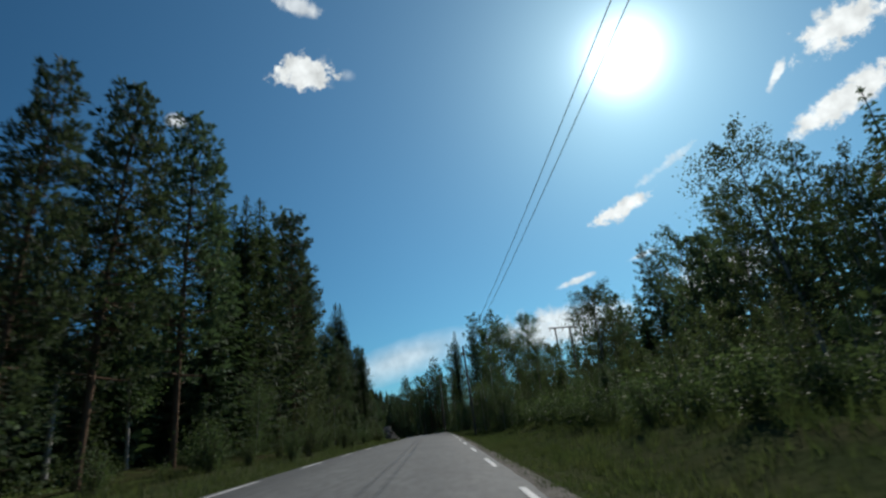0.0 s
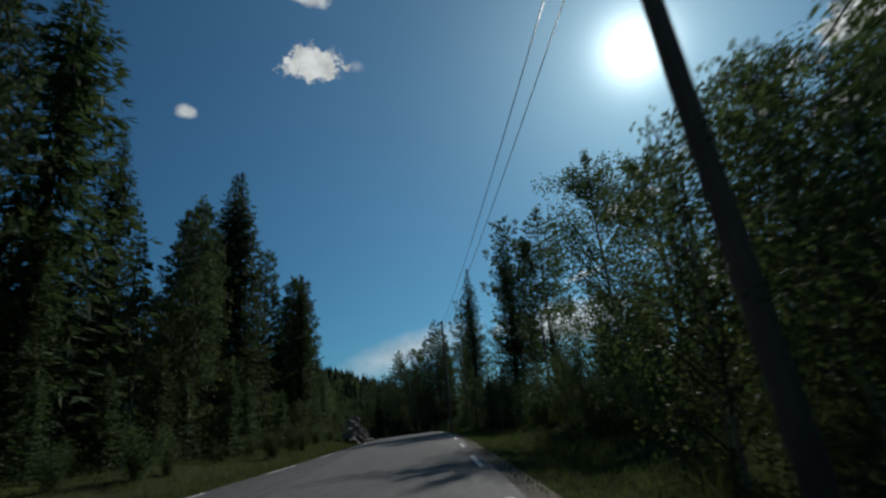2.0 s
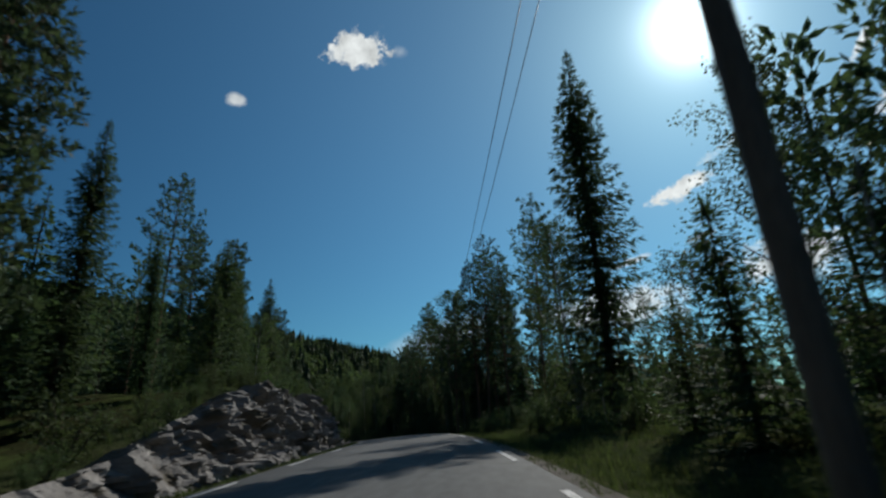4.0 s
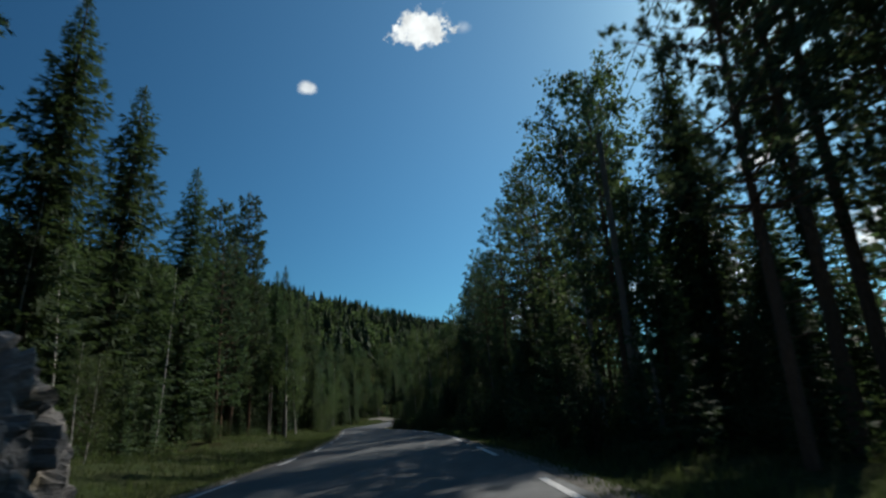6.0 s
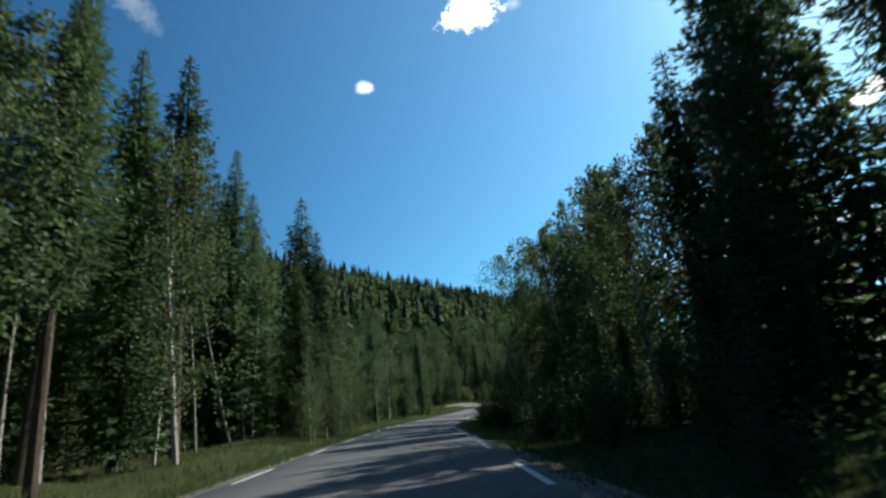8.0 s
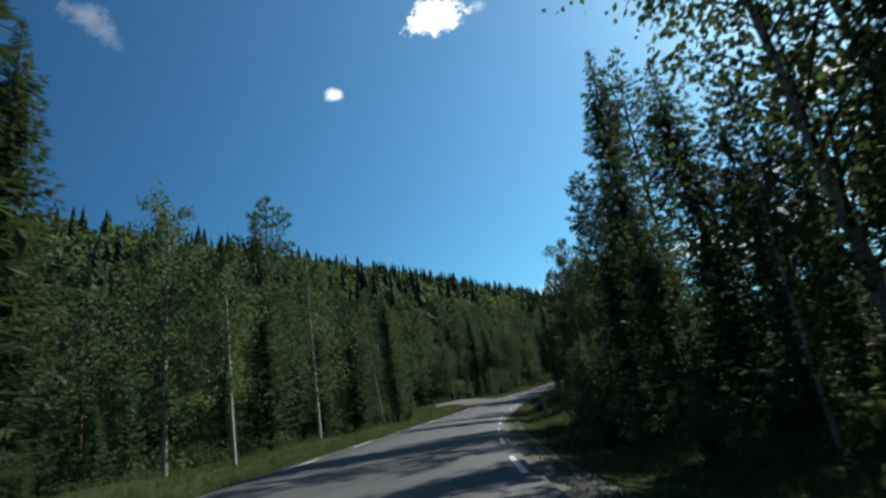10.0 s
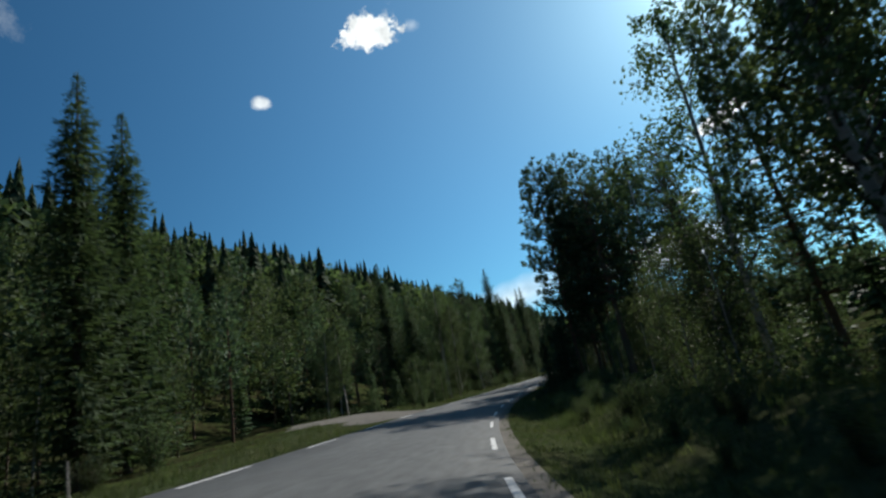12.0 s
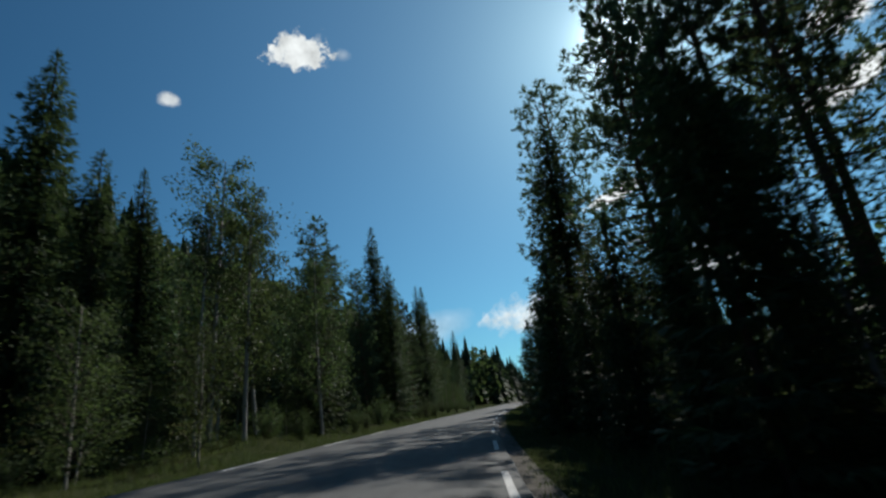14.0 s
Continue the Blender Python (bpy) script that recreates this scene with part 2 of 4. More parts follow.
def road_at(y):
    """Centre x, surface height, cross fall and the sine and cosine of the heading, at a y of the plan."""
    key = round(y, 2)
    if key not in TABLE:
        d = (knot_value(y + 0.5, 1) - knot_value(y - 0.5, 1))
        c = 1 / math.hypot(1, d)
        off = HALF - knot_value(y, 3)
        x = knot_value(y, 1) - off / c
        fall = math.tan(radians(0.8 * knot_value(y, 4)))
        z = knot_value(y, 2) - EYE_HEIGHT + off * fall
        TABLE[key] = (x, z, fall, d * c, c)
    return TABLE[key]


def smooth(a, b, v):
    t = min(1.0, max(0.0, (v - a) / (b - a)))
    return t * t * (3 - 2 * t)


def rock_height(y):
    """Height of the rock cut beside the road."""
    return 0.25 + (3.2 * smooth(108, 128, y) + 0.6 * smooth(138, 144, y)) * (1 - 0.6 * smooth(145.5, 152, y)) * (1 - smooth(151.5, 155.5, y))


def ground(x, y):
    """Height of the ground."""
    cx, cz, fall, s, c = road_at(y)
    d = (x - cx) * c
    a = abs(d)
    if a < 3.3:
        return cz - d * fall - 0.07
    edge = cz - math.copysign(3.3, d) * fall
    rough = noise.noise(Vector((x * 0.09, y * 0.09, 0))) * 0.7 + noise.noise(Vector((x * 0.35, y * 0.35, 5))) * 0.22
    z = edge - 0.07 - 0.30 * smooth(3.3, 5.0, a) + 0.4 * smooth(5.4, 9, a) + rough * smooth(4.2, 10, a)
    if d < 0:
        # hill behind the forest, and the shelf above the rock cut
        hill = 0.53 * max(0.0, a - 23) * smooth(230, 340, y)
        hill = 120 * math.tanh(hill / 120)
        shelf_rise = (rock_height(y) - 0.25) * smooth(6.3, 7.8, a) * (1 - 0.4 * smooth(25, 60, a))
        z += hill + shelf_rise + 0.03 * max(0.0, min(a, 60) - 12)
        # level gravel yard where a side track leaves the road
        yard = smooth(309, 313, y - 0.35 * (a - 4)) * (1 - smooth(320, 324, y - 0.9 * (a - 4))) * (1 - smooth(13, 18, a))
        z = z * (1 - yard) + (cz - d * fall * 0.9 - 0.08) * yard
    else:
        z += 0.02 * max(0.0, min(a, 60) - 12) + 0.012 * max(0.0, min(a, 600) - 60)
    return z


def obj_from(name, verts, faces, mat, parent=None, label=""):
    me = bpy.data.meshes.new(name)
    me.from_pydata(verts, [], faces)
    me.materials.append(mat)
    ob = new(name, me)
    if parent is not None:
        ob.parent = parent
    if label:
        ob["label"] = label
    return ob


def part(name, bm, mat, parent, label=""):
    me = bpy.data.meshes.new(name)
    bm.to_mesh(me)
    bm.free()
    me.materials.append(mat)
    ob = new(name, me)
    ob.parent = parent
    if label:
        ob["label"] = label
    return ob


# Ground ---------------------------------------------------------------
def spread(near, step, far, growth):
    v, out = 0.0, [0.0]
    while v < far:
        v += step if v < near else max(step, (v - near) * growth + step)
        out.append(v)
    return out


across = spread(14, 0.7, 2600, 0.16)
offsets = [-v for v in reversed(across[1:])] + across
ys = [-v - 40 for v in reversed(spread(10, 4, 900, 0.3)[1:])] + [-40 + 1.6 * i for i in range(int(500 / 1.6))]
ys += [460 + v for v in spread(20, 4, 3500, 0.2)]
verts, faces = [], []
for y in ys:
    cx = road_at(y)[0] if y < 900 else road_at(900)[0]
    for o in offsets:
        verts.append((cx + o, y, ground(cx + o, min(y, 900))))
w = len(offsets)
for j in range(len(ys) - 1):
    for i in range(w - 1):
        k = j * w + i
        faces.append((k, k + 1, k + w + 1, k + w))
ground_ob = obj_from("ground", verts, faces, SOIL)
ground_ob.data.materials.append(VERGE)
ground_ob.data.materials.append(GRAVEL)
for p in ground_ob.data.polygons:
    p.use_smooth = True
    c = p.center
    cx, cz, fall, s, cc = road_at(min(c.y, 900))
    d = (c.x - cx) * cc
    if 3.3 < abs(d) < 9.5 + (14 if d > 0 and c.y < 98 else 0) + 2.5 * noise.noise(Vector((c.x * 0.15, c.y * 0.15, 2))):
        p.material_index = 1
    if abs(d) < 3.75 or (d < -3 and 311.5 + 0.35 * (-d - 4) < c.y < 321 + 0.9 * (-d - 4) and -13.5 < d):
        p.material_index = 2
tagged(ground_ob, "mossy forest floor with grassy road verges and gravel shoulders", "ground", kind="structure")

# Road: a strip of asphalt with a real edge
verts, faces = [], []
ry = [-60 + 1.5 * i for i in range(340)]
cols = (-3.12, -3.05, -1.5, 0, 1.5, 3.05, 3.12)
for y in ry:
    cx, cz, fall, s, c = road_at(y)
    for k, o in enumerate(cols):
        wob = 0.05 * noise.noise(Vector((o, y * 0.6, 0))) if abs(o) > 3 else 0
        dz = -0.09 if k in (0, 6) else 0.02 * (1 - abs(o) / 3.1)
        verts.append((cx + (o + wob) * c, y - (o + wob) * s, cz - o * fall + dz))
w = len(cols)
for j in range(len(ry) - 1):
    for i in range(w - 1):
        k = j * w + i
        faces.append((k, k + 1, k + w + 1, k + w))
road_ob = obj_from("road", verts, faces, ASPHALT)
for p in road_ob.data.polygons:
    p.use_smooth = True
tagged(road_ob, "narrow worn grey asphalt country road", "road", kind="structure")

# Trees ----------------------------------------------------------------
rng = np.random.default_rng(7)


def tube(points, radii, sides=7):
    """Vertices and faces of a tapered, bent tube."""
    v, f = [], []
    for i, (p, r) in enumerate(zip(points, radii)):
        a = Vector(points[min(i + 1, len(points) - 1)]) - Vector(points[max(i - 1, 0)])
        q = a.to_track_quat("Z", "Y")
        for k in range(sides):
            t = 2 * math.pi * k / sides
            v.append(Vector(p) + q @ Vector((math.cos(t) * r, math.sin(t) * r, 0)))
    for i in range(len(points) - 1):
        for k in range(sides):
            a, b = i * sides + k, i * sides + (k + 1) % sides
            f.append((a, b, b + sides, a + sides))
    f.append(tuple(range((len(points) - 1) * sides, len(points) * sides)))
    return v, f


class Leaves:
    """Gathers small leaf faces into one mesh."""

    def __init__(self):
        self.v, self.f = [], []

    def blade(self, at, along, side, length, width):
        """A pointed blade from at."""
        k = len(self.v)
        mid = at + along * (length * 0.45)
        self.v += [at, mid + side * (width / 2), at + along * length, mid - side * (width / 2)]
        self.f.append((k, k + 1, k + 2, k + 3))

    def tuft(self, at, along, side, length, width):
        """Three needle fingers."""
        k = len(self.v)
        self.v += [at + along * (length * u) + side * (width * w) for u, w in TUFT]
        self.f.append(tuple(range(k, k + 6)))


TUFT = ((0.0, 0.0), (0.72, 0.5), (0.5, 0.15), (1.0, 0.1), (0.58, -0.1), (0.8, -0.5))


def unit():
    d = rng.normal(size=3)
    return Vector(d / np.linalg.norm(d))


def trunk_line(h, bend, n=9, start=-0.4, stop=1.0):
    ph, pw = rng.uniform(0, 6.28), bend * h
    return [(pw * math.sin(2.2 * (t := start / h + (stop - start / h) * i / (n - 1)) + ph) - pw * math.sin(ph),
             pw * math.cos(1.7 * t + ph) - pw * math.cos(ph), t * h) for i in range(n)]


def line_at(points, z):
    for a, b in zip(points, points[1:]):
        if b[2] >= z:
            t = (z - a[2]) / (b[2] - a[2])
            return Vector(a).lerp(Vector(b), max(0, t))
    return Vector(points[-1])


def tree_base(name, label, h):
    ob = new(name)
    ob["height"] = float(h)
    return tagged(ob, label, "tree", "roadside trees")


def spruce(h=20.0, wide=0.15, bare=0.1, gap=0.5, fine=True, piece=0.6):
    """A Norway spruce: whorls of drooping boughs, each a fan of side sprays with hanging twigs below it."""
    base = tree_base("spruce_tree", "dark green spruce with drooping boughs at the forest edge", h)
    line = trunk_line(h, 0.004, 8, stop=0.985)
    v, f = tube(line, [0.0105 * h * (1 - i / 7.6) + 0.015 for i in range(8)], 7)
    obj_from("trunk", v, f, SPRUCE_BARK, base, "grey-brown bark")
    lv = Leaves()
    z = bare * h
    down = Vector((0, 0, -1))
    while z < h * 0.985:
        t = (z / h - bare) / (1 - bare)
        reach = h * wide * ((1 - t) ** 0.85) * min(1.0, 0.75 + 1.6 * t) + 0.12
        count = int(rng.integers(6, 9)) if t < 0.85 else 5
        turn = rng.uniform(0, 6.28)
        lumpy = rng.uniform(0.8, 1.1)
        for k in range(count):
            a = turn + 6.283 * k / count + rng.normal() * 0.25
            r = reach * lumpy * rng.uniform(0.72, 1.1)
            out = Vector((math.cos(a), math.sin(a), 0))
            side = Vector((-out.y, out.x, 0))
            start = line_at(line, z)
            rise = 0.3 - 0.62 * (1 - t)
            size = piece if fine else 1.15
            steps = max(1, int(r / (size * 0.62)))
            for i in range(steps):
                s = (i + 0.45) / steps
                p = start + out * (r * s) + Vector((0, 0, r * (rise * s + 0.28 * s * s)))
                long = min(r * 0.6 + 0.14, size * rng.uniform(0.85, 1.3) * (1.25 - 0.45 * s))
                for sgn in (-1, 0, 1) if fine else (-1, 1):
                    way = (out * rng.uniform(0.5, 0.9) + side * sgn * rng.uniform(0.45, 0.95) + down * rng.uniform(0.0, 0.5)).normalized()
                    flat = (way.cross(down).normalized() + unit() * 0.55).normalized()
                    (lv.tuft if fine else lv.blade)(p, way, flat, long, (0.42 if fine else 0.64) * long)
                if i % 2 == 0 or (fine and i == steps - 1):
                    way = (out * rng.uniform(0.1, 0.6) + down + unit() * 0.3).normalized()
                    lv.blade(p, way, (side + unit() * 0.6).normalized(), long * rng.uniform(0.7, 1.0), 0.26 * long)
            if fine:
                p = start + out * (r * 0.85) + Vector((0, 0, r * (rise * 0.85 + 0.2)))
                lv.tuft(p, (out + Vector((0, 0, 0.25)) + unit() * 0.2).normalized(), (side + unit() * 0.4).normalized(), min(0.55, 0.3 * r + 0.1), min(0.3, 0.14 * r + 0.06))
        z += gap * rng.uniform(0.75, 1.2) * (1 - 0.45 * t)
    top = Vector(line[-1])
    for k in range(5):
        lv.blade(top - Vector((0, 0, 0.5)), (Vector((0, 0, 1)) + unit() * 0.16).normalized(), unit(), 0.85, 0.12)
    obj_from("crown", lv.v, lv.f, SPRUCE_LEAF, base)
    return base


def pine(h=20.0, bare=0.45, wide=0.15, gap=0.62, each=4, big=1.0, rough=0.3):
    """A Scots pine: bare trunk and tiers of level limbs whose twigs turn up into brushes of needles."""
    base = tree_base("pine_tree", "tall pine with a reddish bare trunk and open crown", h)
    line = trunk_line(h, 0.01, 11, stop=0.97)
    v, f = tube(line, [0.0085 * h * (1 - i / 11.5) + 0.012 for i in range(11)], 8)
    obj_from("trunk", v, f, PINE_BARK, base, "reddish-brown bark")
    lv, bv, bf = Leaves(), [], []
    up = Vector((0, 0, 1))

    def stick(points, radii):
        tv, tf = tube(points, radii, 4)
        o = len(bv)
        bv.extend(tv)
        bf.extend(tuple(i + o for i in q) for q in tf)

    def brush(at, way, long, n):
        """One upturned twig end with its needles."""
        for _ in range(n):
            d = (way + unit() * 0.85).normalized()
            (lv.tuft if big < 1.5 else lv.blade)(at + unit() * (0.22 * long), d, d.cross(unit()).normalized(), long * rng.uniform(0.75, 1.2), long * rng.uniform(0.36, 0.55))

    z = bare * h
    while z < h * 0.965:
        t = (z / h - bare) / (1 - bare)
        reach = h * wide * (1.02 - t) ** 0.62 * min(1.0, 0.62 + 1.5 * t) + 0.25
        turn = rng.uniform(0, 6.28)
        count = int(rng.integers(4, 7)) if t < 0.8 else 4
        for k in range(count):
            a = turn + 6.283 * k / count + rng.normal() * 0.35
            r = reach * rng.uniform(1 - 2 * rough, 1 + rough * 0.7)
            if r < 0.25:
                continue
            out = Vector((math.cos(a), math.sin(a), 0))
            side = Vector((-out.y, out.x, 0))
            p0 = line_at(line, z + rng.normal() * 0.12)
            sag = rng.uniform(-0.16, 0.1) + 0.4 * t
            p1 = p0 + out * (r * 0.5) + up * (r * sag * 0.4)
            p2 = p0 + out * r + up * (r * (sag + 0.2))
            stick([p0, p1, p2], [0.0028 * h * (1.15 - t) + 0.01, 0.026, 0.01])
            twigs = max(2, int(r / (0.3 * big)))
            for i in range(twigs):
                s = 0.3 + 0.7 * (i + rng.uniform(0.2, 1)) / twigs
                c = p0.lerp(p1, s / 0.5) if s < 0.5 else p1.lerp(p2, (s - 0.5) / 0.5)
                spread = (0.16 + 0.42 * (1.05 - s)) * r
                for sgn in (-1, 1):
                    e = c + side * (sgn * spread * rng.uniform(0.3, 1)) + out * (spread * rng.uniform(0.0, 0.5)) + up * (0.05 * r * rng.uniform(-0.4, 1))
                    brush(e, (out * 0.5 + side * (0.4 * sgn) + up * 0.55).normalized(), 0.4 * big, each)
            brush(p2, (out * 0.6 + up * 0.7).normalized(), 0.46 * big, each)
        z += gap * rng.uniform(0.7, 1.25) * (1 - 0.25 * t)
    for k in range(5):
        brush(Vector(line[-1]) + unit() * 0.2 + up * (0.03 * h * k / 5), (up + unit() * 0.4).normalized(), 0.5, each)
    for k in range(6):  # dead stubs on the bare part
        z = h * bare * rng.uniform(0.35, 1)
        a = rng.uniform(0, 6.28)
        p0 = line_at(line, z)
        stick([p0, p0 + Vector((math.cos(a), math.sin(a), 0.1)) * rng.uniform(0.4, 1.3)], [0.025, 0.008])
    tagged(obj_from("branchwork", bv, bf, PINE_BARK, base), kind="stuff")
    obj_from("crown", lv.v, lv.f, PINE_LEAF, base)
    return base


def birch(h=14.0, bare=0.25, wide=0.2, limbs=34, leaves=46, size=0.2, stout=0.0095, bend=0.02):
    """A birch or aspen: pale trunk, rising limbs and hanging sprays of small leaves."""
    base = tree_base("birch_tree", "birch with pale bark and light green leaves", h)
    line = trunk_line(h, bend, 9, stop=0.96)
    v, f = tube(line, [stout * h * (1 - i / 9.3) + 0.01 for i in range(9)], 7)
    obj_from("trunk", v, f, BIRCH_BARK, base, "white birch bark with dark marks")
    lv, bv, bf = Leaves(), [], []
    for k in range(limbs):
        t = (k + rng.uniform(0, 1)) / limbs
        z = h * (bare + (0.94 - bare) * t)
        reach = h * wide * (math.sin(math.pi * min(1, 0.22 + 0.7 * t)) ** 0.7) * rng.uniform(0.5, 1.15) + 0.25
        a = k * 2.4 + rng.normal() * 0.5
        out = Vector((math.cos(a), math.sin(a), 0))
        p0 = line_at(line, z)
        p1 = p0 + out * (reach * 0.6) + Vector((0, 0, reach * 0.65))
        p2 = p0 + out * reach + Vector((0, 0, reach * 0.75))
        tv, tf = tube([p0, p1, p2], [0.003 * h * (1.1 - t) + 0.008, 0.018, 0.007], 4)
        o = len(bv)
        bv += tv
        bf += [tuple(i + o for i in q) for q in tf]
        for _ in range(leaves):
            s = rng.uniform(0.25, 1.1)
            c = p0.lerp(p1, s / 0.6) if s < 0.6 else p1.lerp(p2, (s - 0.6) / 0.4)
            c = c + unit() * (reach * 0.3 * rng.uniform(0.3, 1)) - Vector((0, 0, abs(rng.normal()) * 0.35))
            way = (unit() + Vector((0, 0, -0.6))).normalized()
            lv.blade(c, way, way.cross(unit()).normalized(), size * rng.uniform(0.8, 1.5), size * rng.uniform(0.6, 1.0))
    tagged(obj_from("branchwork", bv, bf, TWIG, base), kind="stuff")
    obj_from("crown", lv.v, lv.f, BIRCH_LEAF, base)
    return base


def bush(h=2.4, wide=1.3, stems=9, leaves=110, size=0.14, label="leafy green roadside bush"):
    base = new("bush")
    base["height"] = float(h)
    tagged(base, label, "bush", "roadside bushes")
    lv, bv, bf = Leaves(), [], []
    for k in range(stems):
        a = 6.283 * k / stems + rng.normal() * 0.3
        out = Vector((math.cos(a), math.sin(a), 0)) * rng.uniform(0.15, 1) * wide
        top = rng.uniform(0.62, 1.0) * h * (1 - 0.25 * out.length / wide)
        p1 = out * 0.45 + Vector((0, 0, top * 0.5))
        p2 = out + Vector((0, 0, top))
        tv, tf = tube([Vector((0, 0, -0.2)) + out * 0.1, p1, p2], [0.03, 0.02, 0.006], 4)
        o = len(bv)
        bv += tv
        bf += [tuple(i + o for i in q) for q in tf]
        for _ in range(leaves):
            s = rng.uniform(0.08, 1.02)
            c = (p1 * (s / 0.5) if s < 0.5 else p1.lerp(p2, (s - 0.5) / 0.5)) + unit() * (0.42 * wide * rng.uniform(0.1, 1))
            c.z = max(0.05, c.z)
            way = (unit() + Vector((0, 0, 0.1))).normalized()
            lv.blade(c, way, way.cross(unit()).normalized(), size * rng.uniform(0.8, 1.6), size * rng.uniform(0.5, 0.9))
    tagged(obj_from("branchwork", bv, bf, SPRUCE_BARK, base), kind="stuff")
    obj_from("foliage", lv.v, lv.f, BUSH_LEAF, base)
    return base


KINDS = {
    "s": [spruce(20, 0.2, 0.03), spruce(22, 0.165, 0.05, 0.5), spruce(16, 0.22, 0.02), spruce(21, 0.18, 0.07, 0.5)],
    "t": [spruce(22, 0.12, 0.36, 0.5)],
    "p": [pine(20, 0.38, 0.135, 0.95, 4), pine(19, 0.44, 0.15, 1.0, 4), pine(18, 0.32, 0.15, 0.95, 4), pine(22, 0.46, 0.125, 1.0, 4)],
    "d": [pine(20, 0.16, 0.12, 0.58, 5, 1.0, 0.22), pine(19, 0.22, 0.135, 0.58, 5, 1.0, 0.22)],
    "b": [birch(14, 0.16, 0.19, 38, 165, 0.15), birch(13, 0.25, 0.175, 34, 170, 0.15), birch(15, 0.1, 0.2, 42, 155, 0.15)],
    "a": [birch(11, 0.06, 0.22, 60, 230, 0.105, 0.011), birch(16, 0.1, 0.17, 62, 220, 0.13, 0.011)],
    "g": [birch(15, 0.18, 0.125, 42, 140, 0.15), birch(15, 0.24, 0.14, 40, 140, 0.15)],
    "n": [birch(13, 0.62, 0.1, 14, 110, 0.14, 0.0055, 0.035), birch(12, 0.5, 0.09, 14, 100, 0.14, 0.006, 0.03)],
    "y": [birch(6, 0.05, 0.24, 28, 135, 0.09, 0.007), birch(5, 0.08, 0.27, 26, 135, 0.08, 0.007)],
    "c": [spruce(6, 0.24, 0.02, 0.3, True, 0.32), spruce(5, 0.27, 0.02, 0.28, True, 0.3)],
    "bush": [bush(2.4, 1.3, 12, 190, 0.08), bush(1.7, 1.2, 10, 170, 0.07), bush(3.4, 1.5, 14, 190, 0.09, "tall young deciduous shrub at the forest edge")],
    "S": [spruce(18, 0.18, 0.03, 0.95, False), spruce(20, 0.16, 0.08, 1.0, False), spruce(15, 0.2, 0.02, 0.85, False)],
    "P": [pine(19, 0.34, 0.14, 1.25, 2, 1.9), pine(18, 0.42, 0.15, 1.25, 2, 1.9)],
    "U": [bush(2.2, 1.4, 10, 110, 0.11), bush(1.8, 1.3, 9, 110, 0.1)],
    "V": [bush(0.8, 1.1, 6, 36, 0.1), bush(0.7, 1.3, 7, 36, 0.1)],
    "B": [birch(11, 0.05, 0.27, 28, 70, 0.26), birch(10, 0.06, 0.24, 26, 70, 0.25)],
}
USED = set()


def plant(kind, x, y, top, lean=None):
    """One tree on the ground at x, y whose tip reaches the height top."""
    i = int(rng.integers(len(KINDS[kind])))
    base = KINDS[kind][i]
    z = ground(x, y)
    k = max(0.5, top - z) / base["height"]
    m = pose(x, y, z, *(lean or (rng.normal() * 1.2, rng.normal() * 1.2)), 0 if lean else rng.uniform(0, 360)) @ Matrix.Diagonal((k, k, k, 1))
    if (kind, i) in USED:
        return copy_thing(base, m @ Matrix.Diagonal((1 / base.scale.x, 1 / base.scale.x, 1 / base.scale.x, 1)))
    USED.add((kind, i))
    base.matrix_basis = m
    return base


TAKEN = []


def row(kind, *spots):
    for x, y, top in spots:
        plant(kind, x, y, top)
        TAKEN.append((x, y))


# Trees along the inland edge of the forest, by stretch: x, y, height of the tip
row("d", (-12, 14, 13.5), (-13.8, 20.4, 18.4), (-15, 29.7, 22.8), (-15.8, 55.5, 27), (-19.5, 62, 30.5), (-18.5, 67, 23.5), (-16, 81.7, 16.9), (-18.7, 89.4, 21.3), (-18.5, 111, 21))
row("s", (-17, 38, 22), (-18, 45, 23), (-20, 74.5, 29.5), (-20.7, 81, 23), (-17.3, 93.3, 26.4), (-20, 94.5, 27), (-16.2, 107, 20.2), (-19, 118, 16), (-19, 123, 12.4), (-21, 134, 16))
row("p", (-22, 128, 18.5), (-39.5, 186.8, 17.3), (-61.8, 219, 23.8))
row("s", (-27.2, 143.7, 17), (-29.7, 148.8, 20.9), (-31.5, 157.7, 21.8), (-31.3, 163.5, 21.8), (-34.7, 170.6, 22.7), (-38.2, 180.5, 22), (-53.3, 222.5, 18), (-61.9, 239.2, 25), (-60, 240.6, 20.5), (-49.6, 223.2, 11.9), (-63.3, 245.6, 15.2))
row("d", (-55.0, 324.3, 16.4), (-53.4, 325.2, 16), (-35, 159.5, 26), (-39, 158.5, 27.5), (-19.5, 104, 22), (-18.2, 112.5, 21.3), (-22, 99, 22))
row("t", (-41.9, 201.8, 15.1), (-48.2, 211.7, 21.9), (-44.5, 203, 19))
row("b", (-62, 251, 9), (-60.5, 253, 7), (-55, 231.6, 5.5), (-40, 199, 12), (-43.8, 208, 12.5), (-68, 270, 12), (-72.8, 353.4, 13.9))
row("s", (-66, 262, 13), (-70, 279, 10), (-73, 286, 11), (-73.9, 295.6, 13.5), (-76, 300, 15.2), (-78.6, 347.6, 17.5), (-76.6, 353.2, 13.3), (-74.8, 346.4, 10.3))
row("s", (-66, 385, 16), (-67.7, 388.7, 22.7), (-63.1, 418.3, 22.1), (-63, 424, 23.5), (-56, 461, 19.8), (-70, 366, 13))
row("p", (-69, 266, 16), (-72.1, 375, 18.3))
row("d", (-70.5, 371, 13), (-68.3, 380, 14), (-66.5, 396, 15.5), (-64.8, 407, 16.5), (-61.5, 434, 18))
